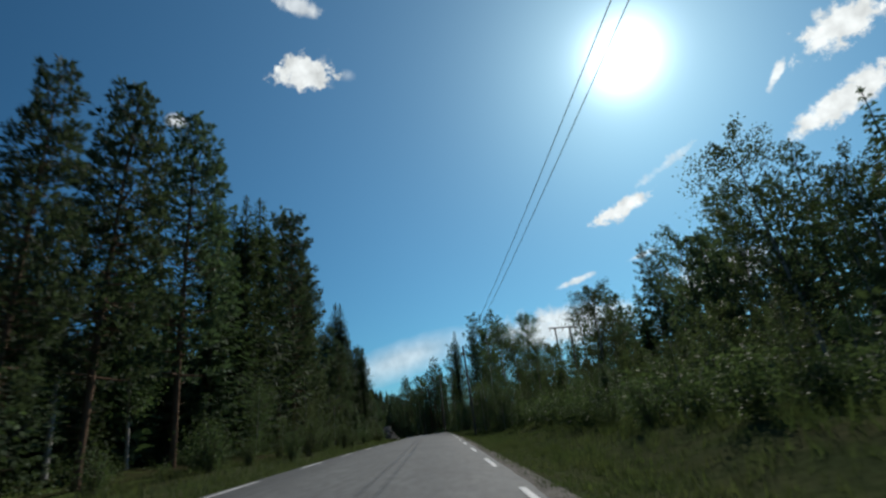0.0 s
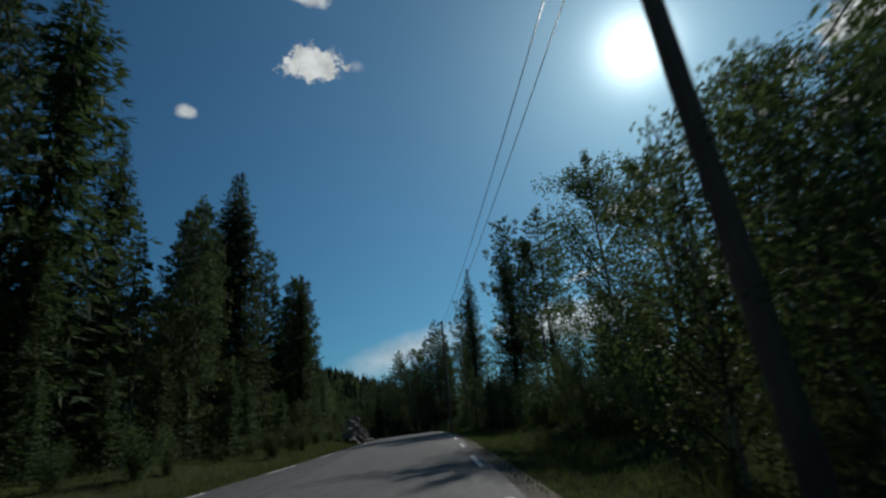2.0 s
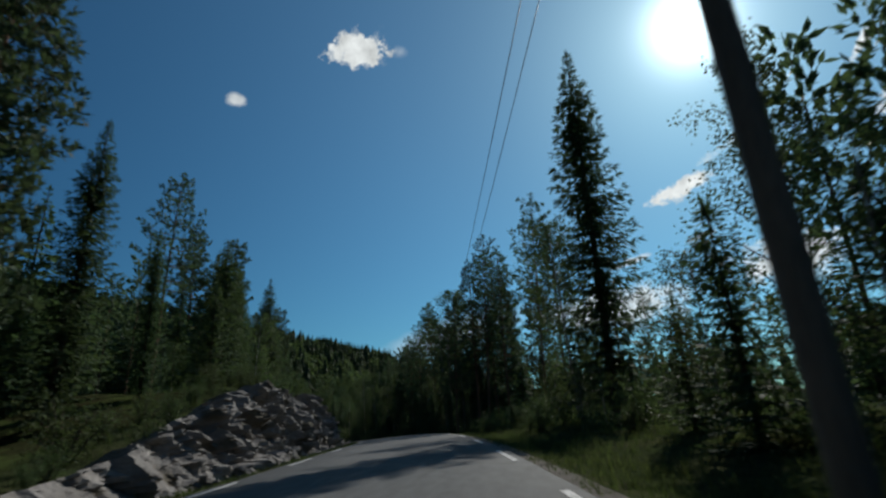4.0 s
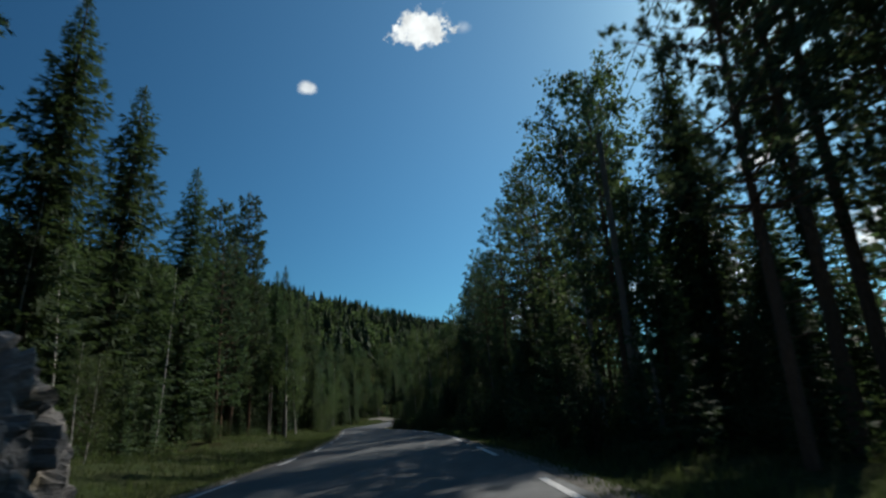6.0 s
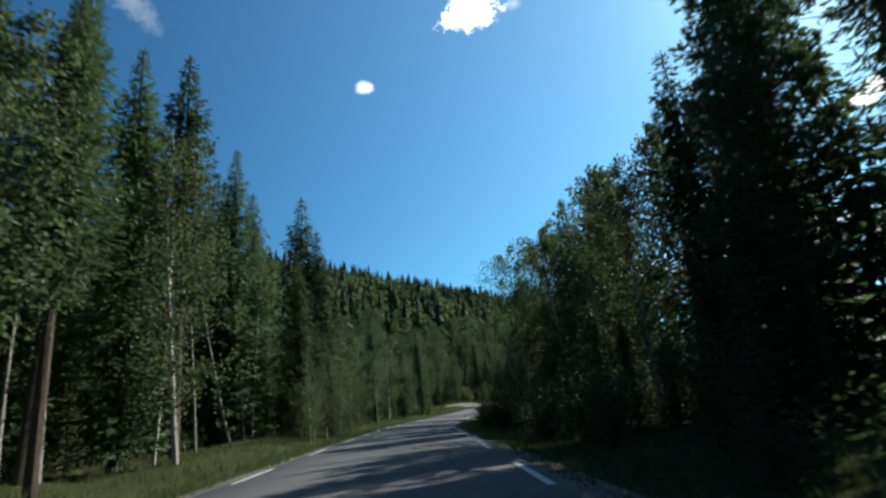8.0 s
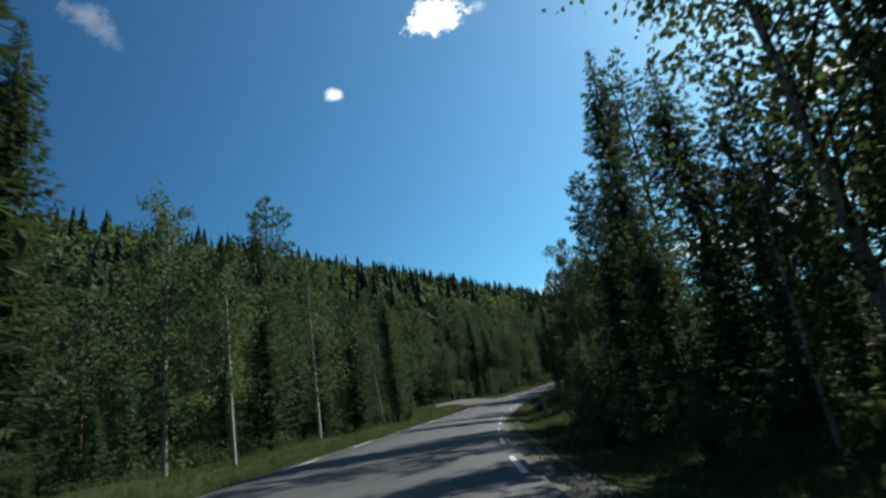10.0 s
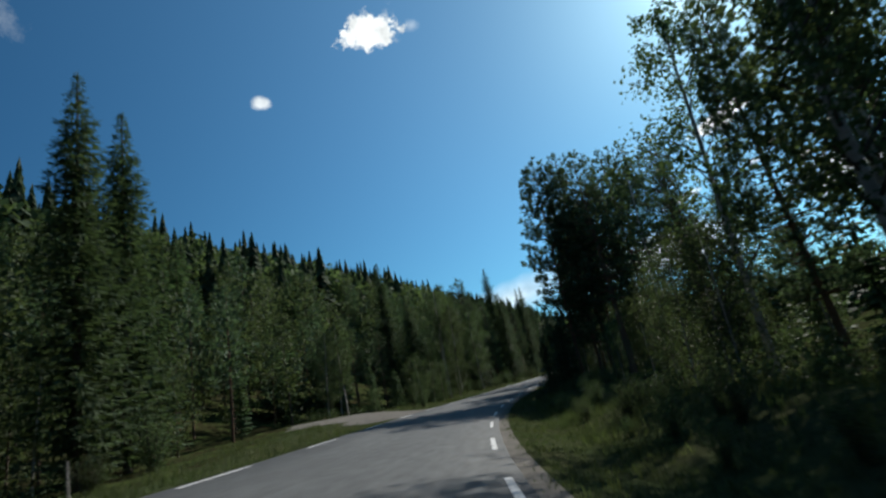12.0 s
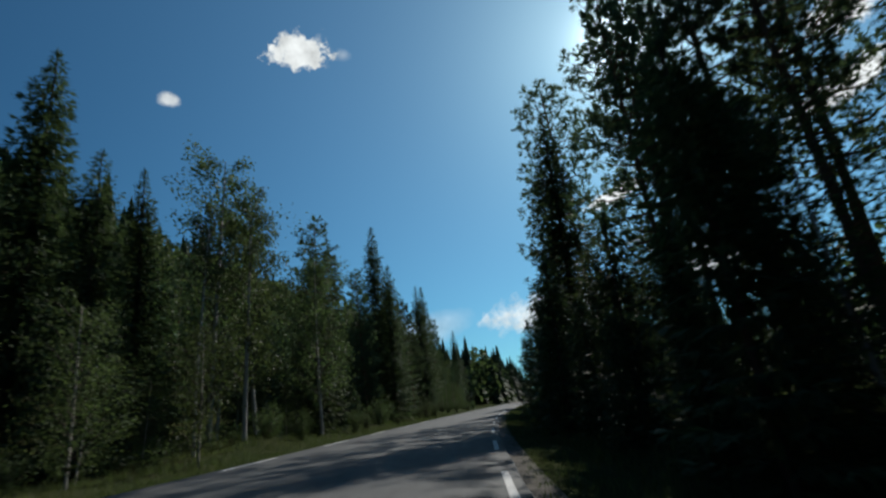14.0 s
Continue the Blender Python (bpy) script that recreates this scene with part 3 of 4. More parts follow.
row("b", (-69, 362, 10), (-67, 390, 11), (-72, 358, 12))
# Trees on the power line side
row("b", (28.6, 38, 23), (30, 47.6, 20.5), (29, 55, 20), (25, 26, 13.5), (26, 30, 13.5), (16, 75, 12), (17.5, 72, 11.5), (10.1, 91.5, 10.7), (9.2, 101.9, 20))
row("y", (3.9, 55.2, 4.9), (4.4, 56.8, 5.4), (3.4, 58, 5.3), (4.6, 60.5, 5.4), (6.4, 53, 4.6))
row("a", (9.2, 62.9, 10.6), (11.3, 62, 10.2), (9.7, 79.6, 16.6), (14.3, 82.1, 18.4), (21, 68.3, 18))
row("p", (37.3, 82.5, 28), (32.2, 92.4, 23.8), (45.8, 72.5, 32.6), (33, 41, 21.6), (47.7, 84, 29.6), (42, 90, 30), (25.8, 91.5, 21), (14.5, 92, 14), (7.7, 106.4, 24.6), (10.8, 105.2, 24.5), (15, 174.5, 21), (20, 176, 19))
row("s", (10.4, 99.9, 10.6), (6.7, 105, 22), (3.8, 129.5, 26), (3.6, 138.9, 6), (-21.4, 236.7, 22.4), (-43.6, 266.4, 18.9), (-44, 270, 12))
row("b", (2.6, 134.5, 15.5), (-6.9, 175.8, 21.8), (-9.1, 172.5, 16), (-26.8, 226.5, 14.7), (-34, 247.9, 17.2), (-39, 249.3, 16.2), (-36, 251, 17), (-31.2, 228, 12), (-23.8, 218, 12.5))
row("p", (2.8, 157.8, 27.7), (5.2, 158.5, 24), (-2.3, 163.8, 25), (-4.5, 161.2, 20.8), (-1.1, 157.5, 21.5), (-3.4, 158.4, 20.7), (-6.8, 157.7, 15), (-8.2, 169.9, 15), (-11.3, 182.7, 19), (-15.6, 193, 19.8), (-12.3, 190, 22.4))
row("p", (-14.2, 199.5, 24.6), (-19.7, 205.9, 19.3), (-17.4, 196, 16), (-32.2, 251.5, 21.2), (-29, 248.7, 22.8), (-47.5, 294, 12), (-42, 262, 15))
row("b", (-45.9, 285.8, 3.4), (-41, 303, 13), (-47.8, 325.5, 14.9), (-48.5, 317, 4), (-40, 296, 10))
row("s", (-37.7, 308.4, 14.6), (-41.4, 335, 20), (-38, 333, 14), (-49, 328, 11), (-53, 355, 15.7), (-46, 385, 20), (-44, 400, 20))
row("p", (-51.4, 322.5, 15.4), (-52.4, 325.4, 17.5), (-51, 323.9, 13.3), (-50.4, 346.8, 15.9), (-51.4, 346, 16.3), (-51.8, 331.9, 14.3), (-50.5, 327, 13), (-51, 340, 15), (-49.2, 348.8, 20.3), (-48.8, 363.4, 24.2), (-52.6, 335.5, 13), (-49, 372, 20), (-42, 392, 22), (-47.2, 331, 19), (-45, 336, 21), (-47, 341.5, 20.5), (-44.5, 344, 21), (-46.5, 352, 22), (-43, 329, 18))
# Slender half-bare birches standing in the edge of the wood
row("n", (-46.4, 209.1, 15), (-51.7, 220.8, 13), (-44.6, 203.6, 9), (-49.3, 214, 9.5), (-50.9, 219.2, 8), (-43.8, 202, 8), (-68, 280.6, 5.5), (-35.5, 176, 12), (-31, 163, 12), (-32.5, 166.5, 12.5), (-71.5, 349, 9), (-73.5, 356, 12))
row("n", (-24.2, 66, 15), (-21.9, 76, 15.5), (-25.8, 140, 17), (-24, 160, 4.4))
plant("n", -50.9, 218, 13.5, (21, 8))
# Young leaf trees that bulge over the verge
row("y", (-46, 219.5, 2.4), (-48, 224, 3.2), (-49.5, 228, 3.8), (-51, 232, 2.6), (-53, 236, 3), (-47.5, 221.5, 2), (-26.2, 162.5, 4.2), (-70.5, 340, 1.6), (-71.5, 334, 2.2), (-69.5, 345, 1.5))
# The dense dark edge across the road
row("p", (-9.5, 192, 19), (-8, 187, 18), (-10, 200, 20), (-7, 196, 19))
row("s", (-12.5, 196, 16), (-13, 205.5, 19), (-4, 171, 18), (1, 173, 20), (-2.5, 177, 20), (-16.5, 211, 19), (-20, 221, 17))
row("d", (-42.5, 193, 24.3), (-47, 195, 25), (-44.8, 199.5, 18), (-41, 189.5, 18), (-1, 163, 19.5), (4, 170, 21), (-17.5, 203, 18))
row("s", (-16.5, 43, 24), (-17, 49, 26), (-48.5, 203, 19), (-46, 207, 18), (-23.8, 140.5, 16.5), (-30.5, 153.5, 20))
row("g", (-49.4, 291.5, 13.5), (-48.2, 293.5, 11), (-48.6, 302.5, 14), (-70.5, 352, 10.5), (-27.5, 227.5, 14))
row("d", (-21.2, 211, 18), (-48.2, 297.5, 10), (-45.2, 284.6, 17.5))
row("s", (-20.5, 213.5, 19), (-22.8, 215.5, 15), (-51.9, 218.4, 19.8), (-54, 219.5, 18.5))
row("s", (-11, 190, 12))


# Trees behind the front rows
BEHIND = []


def fill(y0, y1, side, near, far, step, kinds, low, high, room=5):
    """Scatters trees in a strip beside the road; those of the coarse kinds, deep in the wood, are joined further down."""
    y = y0
    while y < y1:
        d = side * rng.uniform(near, far)
        cx, cz, fall, s, c = road_at(y)
        x, yy = cx + d * c, y - d * s
        if all((x - a) ** 2 + (yy - b) ** 2 > room for a, b in TAKEN) and not (side < 0 and 303 < yy < 330 and abs(d) < 14.5):
            TAKEN.append((x, yy))
            kind = kinds[int(rng.integers(len(kinds)))]
            h = rng.uniform(low, high)
            if kind in "SPBUV":
                BEHIND.append((kind, x, yy, h))
            else:
                plant(kind, x, yy, ground(x, yy) + h)
        y += step * rng.uniform(0.6, 1.4)


fill(-15, 118, -1, 13, 19, 2.6, "sspb", 9, 15)
fill(-10, 118, -1, 18, 34, 1.3, "SSP", 12, 18)
fill(-10, 118, -1, 9.5, 15, 1.5, "ccy", 2.5, 6)
fill(118, 160, -1, 11, 17, 1.6, "ccy", 3, 7)
fill(118, 160, -1, 16, 32, 0.9, "SSP", 8, 12)
fill(160, 250, -1, 14, 19, 2.4, "ssspdt", 11, 16)
fill(160, 250, -1, 19, 36, 1.1, "SSP", 12, 17)
fill(160, 262, -1, 12.5, 17, 1.5, "cccccy", 2.5, 6)
fill(252, 303, -1, 11.5, 16, 1.5, "sssb", 6, 10, 4)
fill(250, 332, -1, 17, 30, 0.8, "SPBB", 6, 13)
fill(250, 332, -1, 28, 62, 0.52, "SPBSB", 8, 16)
fill(332, 480, -1, 30, 62, 0.7, "SPBSB", 8, 18)
fill(330, 480, -1, 13, 19, 2.4, "sbp", 8, 12)
fill(330, 480, -1, 18, 34, 1.1, "SSP", 9, 13)
fill(326, 440, -1, 9.5, 14, 1.7, "cy", 2, 5.5)
fill(0, 98, 1, 9.5, 16, 1.0, "yyyc", 2.0, 3.8, 3)
fill(50, 100, 1, 7.6, 10, 1.5, "y", 2.6, 4.2, 2)
fill(-5, 98, 1, 14, 30, 0.9, "BBSP", 3.5, 7)
fill(20, 110, 1, 32, 55, 0.9, "PPS", 13, 20)
fill(95, 116, 1, 10.5, 16, 2.2, "psb", 8, 13)
fill(168, 262, 1, 10.5, 16, 2.2, "psb", 8, 13)
fill(95, 116, 1, 15, 32, 1.1, "PPSS", 10, 15)
fill(168, 262, 1, 15, 32, 1.1, "PPSS", 10, 15)
fill(116, 168, 1, 26, 42, 1.1, "PPS", 6, 9)
fill(150, 170, 1, 13, 27, 0.6, "PPS", 7, 11)
fill(276, 303, 1, 10, 15, 1.1, "ccys", 2.5, 6, 3)
fill(168, 205, 1, 12, 20, 0.8, "SSP", 11, 16)
fill(98, 116, 1, 7.5, 12.5, 1.2, "ycc", 2.5, 6.5, 3)
fill(116, 160, 1, 8.5, 20, 0.9, "yyc", 1.6, 3.8, 3)
fill(160, 262, 1, 7.5, 12.5, 1.2, "ycc", 2.5, 6.5, 3)
fill(160, 262, 1, 9, 15, 1.1, "ccs", 4, 8, 3)
fill(262, 318, 1, 10, 17, 1.8, "bbs", 3, 5)
fill(262, 312, 1, 15, 34, 0.9, "BSP", 4, 9)
fill(324, 480, 1, 10, 16, 1.9, "psb", 6, 10)
fill(328, 480, 1, 13, 30, 0.9, "PPS", 7, 12)
fill(326, 440, 1, 6.5, 10, 1.6, "yc", 2, 5.5, 3)
fill(320, 372, 1, 5.6, 8, 0.9, "ccs", 3, 7, 2)
fill(-5, 112, -1, 11, 24, 0.35, "V", 0.5, 1.1, 1)
fill(160, 303, -1, 11, 24, 0.3, "V", 0.5, 1.1, 1)
fill(326, 420, -1, 10, 24, 0.35, "V", 0.5, 1.1, 1)
fill(100, 262, 1, 8, 18, 0.45, "V", 0.5, 1.1, 1)
fill(255, 400, 1, 8.5, 17, 0.35, "V", 0.4, 0.9, 1)
fill(5, 100, 1, 8, 14, 0.6, "U", 1.5, 2.8, 1.5)
fill(255, 325, 1, 12, 19, 0.6, "U", 1.0, 2.2, 1.5)
fill(118, 262, 1, 9, 16, 0.7, "U", 1.2, 2.6, 1.5)
fill(-5, 118, -1, 7, 12, 2.0, ["bush"], 1.2, 2.8, 2)
fill(162, 302, -1, 10, 14, 2.0, ["bush"], 1.2, 3.0, 2)
fill(323, 440, -1, 7, 11, 1.2, ["bush"], 1.0, 2.4, 2)
fill(0, 120, 1, 8.2, 12, 0.9, ["bush"], 1.0, 2.4, 2)
fill(0, 60, 1, 12, 24, 0.5, "U", 1.4, 2.8, 2)
fill(112, 150, -1, 7.3, 9.5, 0.9, ["bush"], 0.6, 1.6, 1)
fill(120, 160, 1, 7.2, 10, 1.2, ["bush"], 0.8, 2.0, 2)
fill(160, 262, 1, 5.8, 9, 1.4, ["bush"], 1.2, 3.0, 2)
fill(262, 320, 1, 7.4, 10.5, 1.3, ["bush"], 0.8, 1.8, 2)
fill(278, 318, 1, 5.6, 7.6, 1.3, ["bush"], 0.5, 1.2, 1)
fill(320, 440, 1, 5.8, 8.5, 1.3, ["bush"], 1.0, 2.6, 2)

# Low dense spruces that close the edge of the wood
row("s", (-31, 236, 16), (-29, 240.5, 18), (-28, 232.5, 15), (-29.8, 230.5, 12), (-52.8, 228, 8), (-54.8, 232, 8.5), (-51.2, 224.8, 7), (-57, 237, 8), (-49.2, 226.5, 4.5))

# The trees deep in the wood, which nobody can tell apart: one object for each look
heap = {}
for kind, x, y, h in BEHIND:
    base = KINDS[kind][int(rng.integers(len(KINDS[kind])))]
    k = h / base["height"]
    m = pose(x, y, ground(x, y), 0, 0, rng.uniform(0, 360)) @ Matrix.Diagonal((k, k, k, 1))
    for o in base.children:
        if o.name.startswith("branchwork"):
            continue
        me = o.data
        co = np.empty(len(me.vertices) * 3)
        me.vertices.foreach_get("co", co)
        co = co.reshape(-1, 3) @ np.array(m.to_3x3()).T + np.array(m.translation)
        look_of = me.materials[0].name
        vs, fs = heap.setdefault("spruce_bark" if look_of == "birch_bark" else look_of, ([], []))
        n = len(vs)
        vs.extend(map(tuple, co))
        fs.extend(tuple(i + n for i in p.vertices) for p in me.polygons)
LOOKS = {"spruce_needles": ("spruce_wood", "dark spruces deep in the wood"), "pine_needles": ("pine_wood", "dark pine crowns deep in the wood"),
         "bush_leaves": ("undergrowth", "dense green undergrowth below the trees"),
         "birch_leaves": ("birch_wood", "light green birch crowns deep in the wood"), "spruce_bark": ("spruce_trunk_wood", "grey spruce trunks deep in the wood"),
         "pine_bark": ("pine_trunk_wood", "reddish pine trunks deep in the wood")}
for key, (vs, fs) in heap.items():
    tagged(obj_from(LOOKS[key][0], vs, fs, bpy.data.materials[key]), LOOKS[key][1], "forest", kind="stuff")
for kind in "SPBUV":
    for base in KINDS[kind]:
        for o in base.children:
            bpy.data.objects.remove(o)
        bpy.data.objects.remove(base)
for kind in "stpdbagync":  # a kind that found no place leaves nothing behind
    for i, base in enumerate(KINDS[kind]):
        if (kind, i) not in USED:
            for o in base.children:
                bpy.data.objects.remove(o)
            bpy.data.objects.remove(base)

# Far woods ------------------------------------------------------------
def cone_tree(n, wide, jag):
    """Quads of one far conifer of height 1."""
    q = []
    for k in range(n):
        t = (k / n) ** 0.9
        r = wide * (1 - t) ** 0.9 * rng.uniform(0.5, 1.2) + 0.008
        a = k * 2.4 + rng.normal() * 0.2
        out, side = np.array((math.cos(a), math.sin(a), 0)), np.array((-math.sin(a), math.cos(a), 0))
        z = np.array((0, 0, 0.02 + 0.93 * t))
        w = 0.014 + 0.085 * (1 - t)
        q.append((z + np.array((0, 0, 0.07)), z + out * r * 0.55 + side * w, z + out * r - np.array((0, 0, 0.05 + jag * rng.random())), z + out * r * 0.55 - side * w))
    q.append((np.array((0.012, 0, 0.85)), np.array((0, 0, 1.0)), np.array((-0.012, 0, 0.85)), np.array((0, 0.01, 0.83))))
    return np.array(q)


def round_tree(n, wide):
    """Quads of one far leaf tree of height 1: a few lumps of leaves round the stem."""
    q = []
    lumps = [(np.array((math.cos(a) * wide * 0.5, math.sin(a) * wide * 0.5, 0.3 + 0.55 * k / 6)), rng.uniform(0.5, 0.75) * wide) for k, a in ((k, 2.4 * k) for k in range(6))]
    lumps.append((np.array((0, 0, 0.82)), 0.55 * wide))
    for k in range(n):
        c, r = lumps[k % len(lumps)]
        d = np.array(unit())
        c = c + d * r * np.array((1, 1, 1.25))
        e1, e2 = np.array(unit()) * 0.05, np.array(unit()) * 0.05
        q.append((c - e1, c - e2, c + e1, c + e2))
    return np.array(q)


def far_wood(name, label, mat, makers, spots):
    quads = []
    for x, y, h in spots:
        m = makers[int(rng.integers(len(makers)))]
        a = rng.uniform(0, 6.28)
        turn = np.array(((math.cos(a), -math.sin(a), 0), (math.sin(a), math.cos(a), 0), (0, 0, 1)))
        quads.append((m @ turn.T) * h + np.array((x, y, ground(x, min(y, 900)) - 0.2)))
    v = np.concatenate(quads).reshape(-1, 3)
    f = np.arange(len(v)).reshape(-1, 4)
    return tagged(obj_from(name, v.tolist(), f.tolist(), mat), label, "forest", kind="stuff")


cones = [cone_tree(95, 0.17 + 0.025 * k, 0.03) for k in range(5)]
rounds = [round_tree(250, 0.25 + 0.03 * k) for k in range(4)]
dark, light = [], []


def wood_spots(y0, y1, side, near, far, count, low, high, leafy):
    for _ in range(count):
        y = rng.uniform(y0, y1)
        d = side * (near + (far - near) * rng.random() ** 1.3)
        cx = road_at(min(y, 900))[0]
        if rng.random() < leafy:
            light.append((cx + d, y, rng.uniform(low, max(low + 1, 0.72 * high))))
        else:
            dark.append((cx + d, y, low + (high - low) * rng.random() ** 1.3))


wood_spots(-60, 240, -1, 33, 75, 380, 13, 18, 0.1)
wood_spots(240, 330, -1, 58, 220, 560, 9, 19, 0.42)
wood_spots(300, 520, -1, 58, 280, 1150, 11, 24, 0.42)
wood_spots(480, 900, -1, 8, 330, 1200, 14, 24, 0.08)
wood_spots(-60, 470, 1, 46, 95, 620, 9, 13, 0.2)
wood_spots(470, 900, 1, 8, 140, 420, 14, 22, 0.1)
wood_spots(-260, -60, -1, 9, 90, 200, 12, 18, 0.2)
wood_spots(-260, -60, 1, 9, 90, 200, 12, 18, 0.2)
far_wood("conifer_forest", "dense dark conifer forest covering the hillside", SPRUCE_LEAF, cones, dark)
far_wood("leafy_forest", "lighter green leaf trees among the hillside conifers", BIRCH_LEAF, rounds, light)

# Rock cut -------------------------------------------------------------
rock_cut = new("rock_cut")
rock_cut.matrix_basis = pose(-12, 132, 0.5)
tagged(rock_cut, "blasted grey rock face with ledges and cracks beside the road", "rock")
s_steps, v_steps, pieces = 432, 52, 12
columns = []
for i in range(s_steps + 1):
    y = 107 + 51 * i / s_steps
    cx, cz, fall, s, c = road_at(y)
    hgt = rock_height(y)
    line = []
    for j in range(v_steps + 1):
        v = j / v_steps
        a = 4.9 + 2.3 * v ** 1.15 * min(1.0, 0.35 + hgt / 4)
        z = cz + 3.3 * fall - 0.45 + (hgt + 0.5) * v
        p = Vector((cx - a * c, y + a * s, z))
        q = Vector((p.x * 0.5, p.y * 0.62, p.z * 0.55 + 0.3 * p.y))
        dist, cells = noise.voronoi(q)
        block = noise.cell(cells[0] * 7.3)
        facet = (q - cells[0]).dot(noise.cell_vector(cells[0] * 3.7) - Vector((0.5, 0.5, 0.35)))
        crack = min(1.0, (dist[1] - dist[0]) * 9)
        q2 = Vector((p.x * 1.6 + 0.3 * p.z, p.y * 1.9 + 9, p.z * 1.3 + 0.7 * p.y))
        dist2, cells2 = noise.voronoi(q2)
        chip = noise.cell(cells2[0] * 5.7)
        facet2 = (q2 - cells2[0]).dot(noise.cell_vector(cells2[0] * 4.9) - Vector((0.5, 0.5, 0.4)))
        crack2 = min(1.0, (dist2[1] - dist2[0]) * 9)
        cells3 = noise.voronoi(Vector((p.x * 3.4, p.y * 4.2, p.z * 3.0 + 1.3 * p.y)))[1]
        push = (0.1 + 0.8 * block) * (0.35 + 0.65 * crack) + 1.2 * facet + (0.42 * (chip - 0.5) + 0.8 * facet2) * (0.3 + 0.7 * crack2)
        push += 0.13 * (noise.cell(cells3[0] * 6.3) - 0.5) + 0.05 * noise.fractal(p * 2.6, 1.0, 2.1, 4)
        push *= min(1, hgt / 1.5) * min(1.0, 0.25 + 4 * v)
        drop = 0.25 * (block - 0.5) + 0.15 * (chip - 0.5)
        if v > 0.965:  # the back of the crest goes down into the soil
            push, drop = push - 1.4 * min(1.0, hgt / 2), drop - 0.9
        line.append((p.x + push * c + 12, p.y - push * s - 132, p.z + drop * v * min(1, hgt / 2) - 0.5))
    columns.append(line)
w = v_steps + 1
each = s_steps // pieces
for k in range(pieces):
    verts = [p for line in columns[k * each:(k + 1) * each + 1] for p in line]
    faces = [(i * w + j, i * w + w + j, i * w + w + j + 1, i * w + j + 1) for i in range(each) for j in range(v_steps)]
    obj_from("ledge", verts, faces, ROCK, rock_cut)


def boulder(size, seed):
    bm = bmesh.new()
    bmesh.ops.create_icosphere(bm, subdivisions=3, radius=size)
    for v in bm.verts:
        d = v.co.normalized()
        cells = noise.voronoi(d * 1.6 + Vector((seed, seed * 2, 0)))[1]
        v.co = d * size * (0.75 + 0.4 * noise.cell(cells[0] * 5.1) + 0.1 * noise.noise(d * 4 + Vector((seed, 0, 0))))
        v.co.z *= 0.65
    me = bpy.data.meshes.new("boulder")
    bm.to_mesh(me)
    bm.free()
    me.materials.append(ROCK)
    return me


stones = [boulder(0.5, 3.0), boulder(0.42, 8.0), boulder(0.6, 15.0)]
for k in range(26):
    y = 112 + 44 * k / 25 + rng.uniform(-0.8, 0.8)
    cx, cz, fall, s, c = road_at(y)
    a = rng.uniform(4.1, 5.2)
    x, yy = cx - a * c, y + a * s
    ob = new("boulder", stones[k % 3])
    scale = rng.uniform(0.35, 1.0)
    ob.matrix_basis = pose(x, yy, ground(x, yy) + 0.1 * scale, rng.uniform(0, 30), rng.uniform(0, 30), rng.uniform(0, 360)) @ Matrix.Diagonal((scale, scale, scale, 1))
    tagged(ob, "fallen grey boulder at the foot of the rock face", "rock", "boulders below the rock cut")

# A lone block of rock past the end of the cut, split into upright slabs
outcrop = new("rock_outcrop")
outcrop.matrix_basis = pose(-20.4, 154.3, 1.75, 0, -4, 17)
tagged(outcrop, "grey blasted rock outcrop split into upright slabs", "rock")
bm = bmesh.new()
bmesh.ops.create_cube(bm, size=2)
bmesh.ops.subdivide_edges(bm, edges=bm.edges[:], cuts=30, use_grid_fill=True)
slab_of = {}
for v in bm.verts:
    p = v.co * 0.72 + v.co.normalized() * 0.36
    taper = 1.0 - 0.22 * max(0.0, p.z)
    p = Vector((p.x * 1.3 * taper, p.y * 1.75 * taper, p.z * 1.65))
    dist, cells = noise.voronoi(Vector((p.x * 1.1, p.y * 1.3, p.z * 0.3 + 0.25 * p.x)))
    slab = noise.cell(cells[0] * 6.1)
    tilt = (p - cells[0]).dot(noise.cell_vector(cells[0] * 2.9) - Vector((0.5, 0.5, 0.5)))
    crack = min(1.0, (dist[1] - dist[0]) * 7)
    dist, small = noise.voronoi(Vector((p.x * 3.1, p.y * 3.1, p.z * 1.7 + 4)))
    chip = noise.cell(small[0] * 4.3)
    slab_of[v.index] = tuple(round(c, 2) for c in cells[0])
    v.co = p + v.co.normalized() * (0.5 * (slab - 0.4) * (0.3 + 0.7 * crack) + 0.12 * tilt + 0.22 * (chip - 0.5) + 0.05 * noise.fractal(p * 3, 1.0, 2.1, 4))
# Each slab is one connected patch of rock; slivers join the slab beside them
key_of = {face: slab_of[face.verts[0].index] for face in bm.faces}
slabs, slab_at = [], {}
for first in bm.faces:
    if first in slab_at:
        continue
    group, queue = [], [first]
    slab_at[first] = len(slabs)
    while queue:
        face = queue.pop()
        group.append(face)
        for edge in face.edges:
            for other in edge.link_faces:
                if other not in slab_at and key_of[other] == key_of[face]:
                    slab_at[other] = len(slabs)
                    queue.append(other)
    slabs.append(group)
for small_one in sorted(range(len(slabs)), key=lambda i: len(slabs[i])):
    if len(slabs[small_one]) >= 150:
        continue
    near = [slab_at[o] for face in slabs[small_one] for e in face.edges for o in e.link_faces if slab_at[o] != small_one]
    into = max(sorted(set(near)), key=near.count)
    for face in slabs[small_one]:
        slab_at[face] = into
    slabs[into] += slabs[small_one]
    slabs[small_one] = []
for group in slabs:
    if not group:
        continue
    ids = {}
    faces = [tuple(ids.setdefault(v, len(ids)) for v in face.verts) for face in group]
    obj_from("slab", [v.co.copy() for v in ids], faces, ROCK, outcrop)
bm.free()

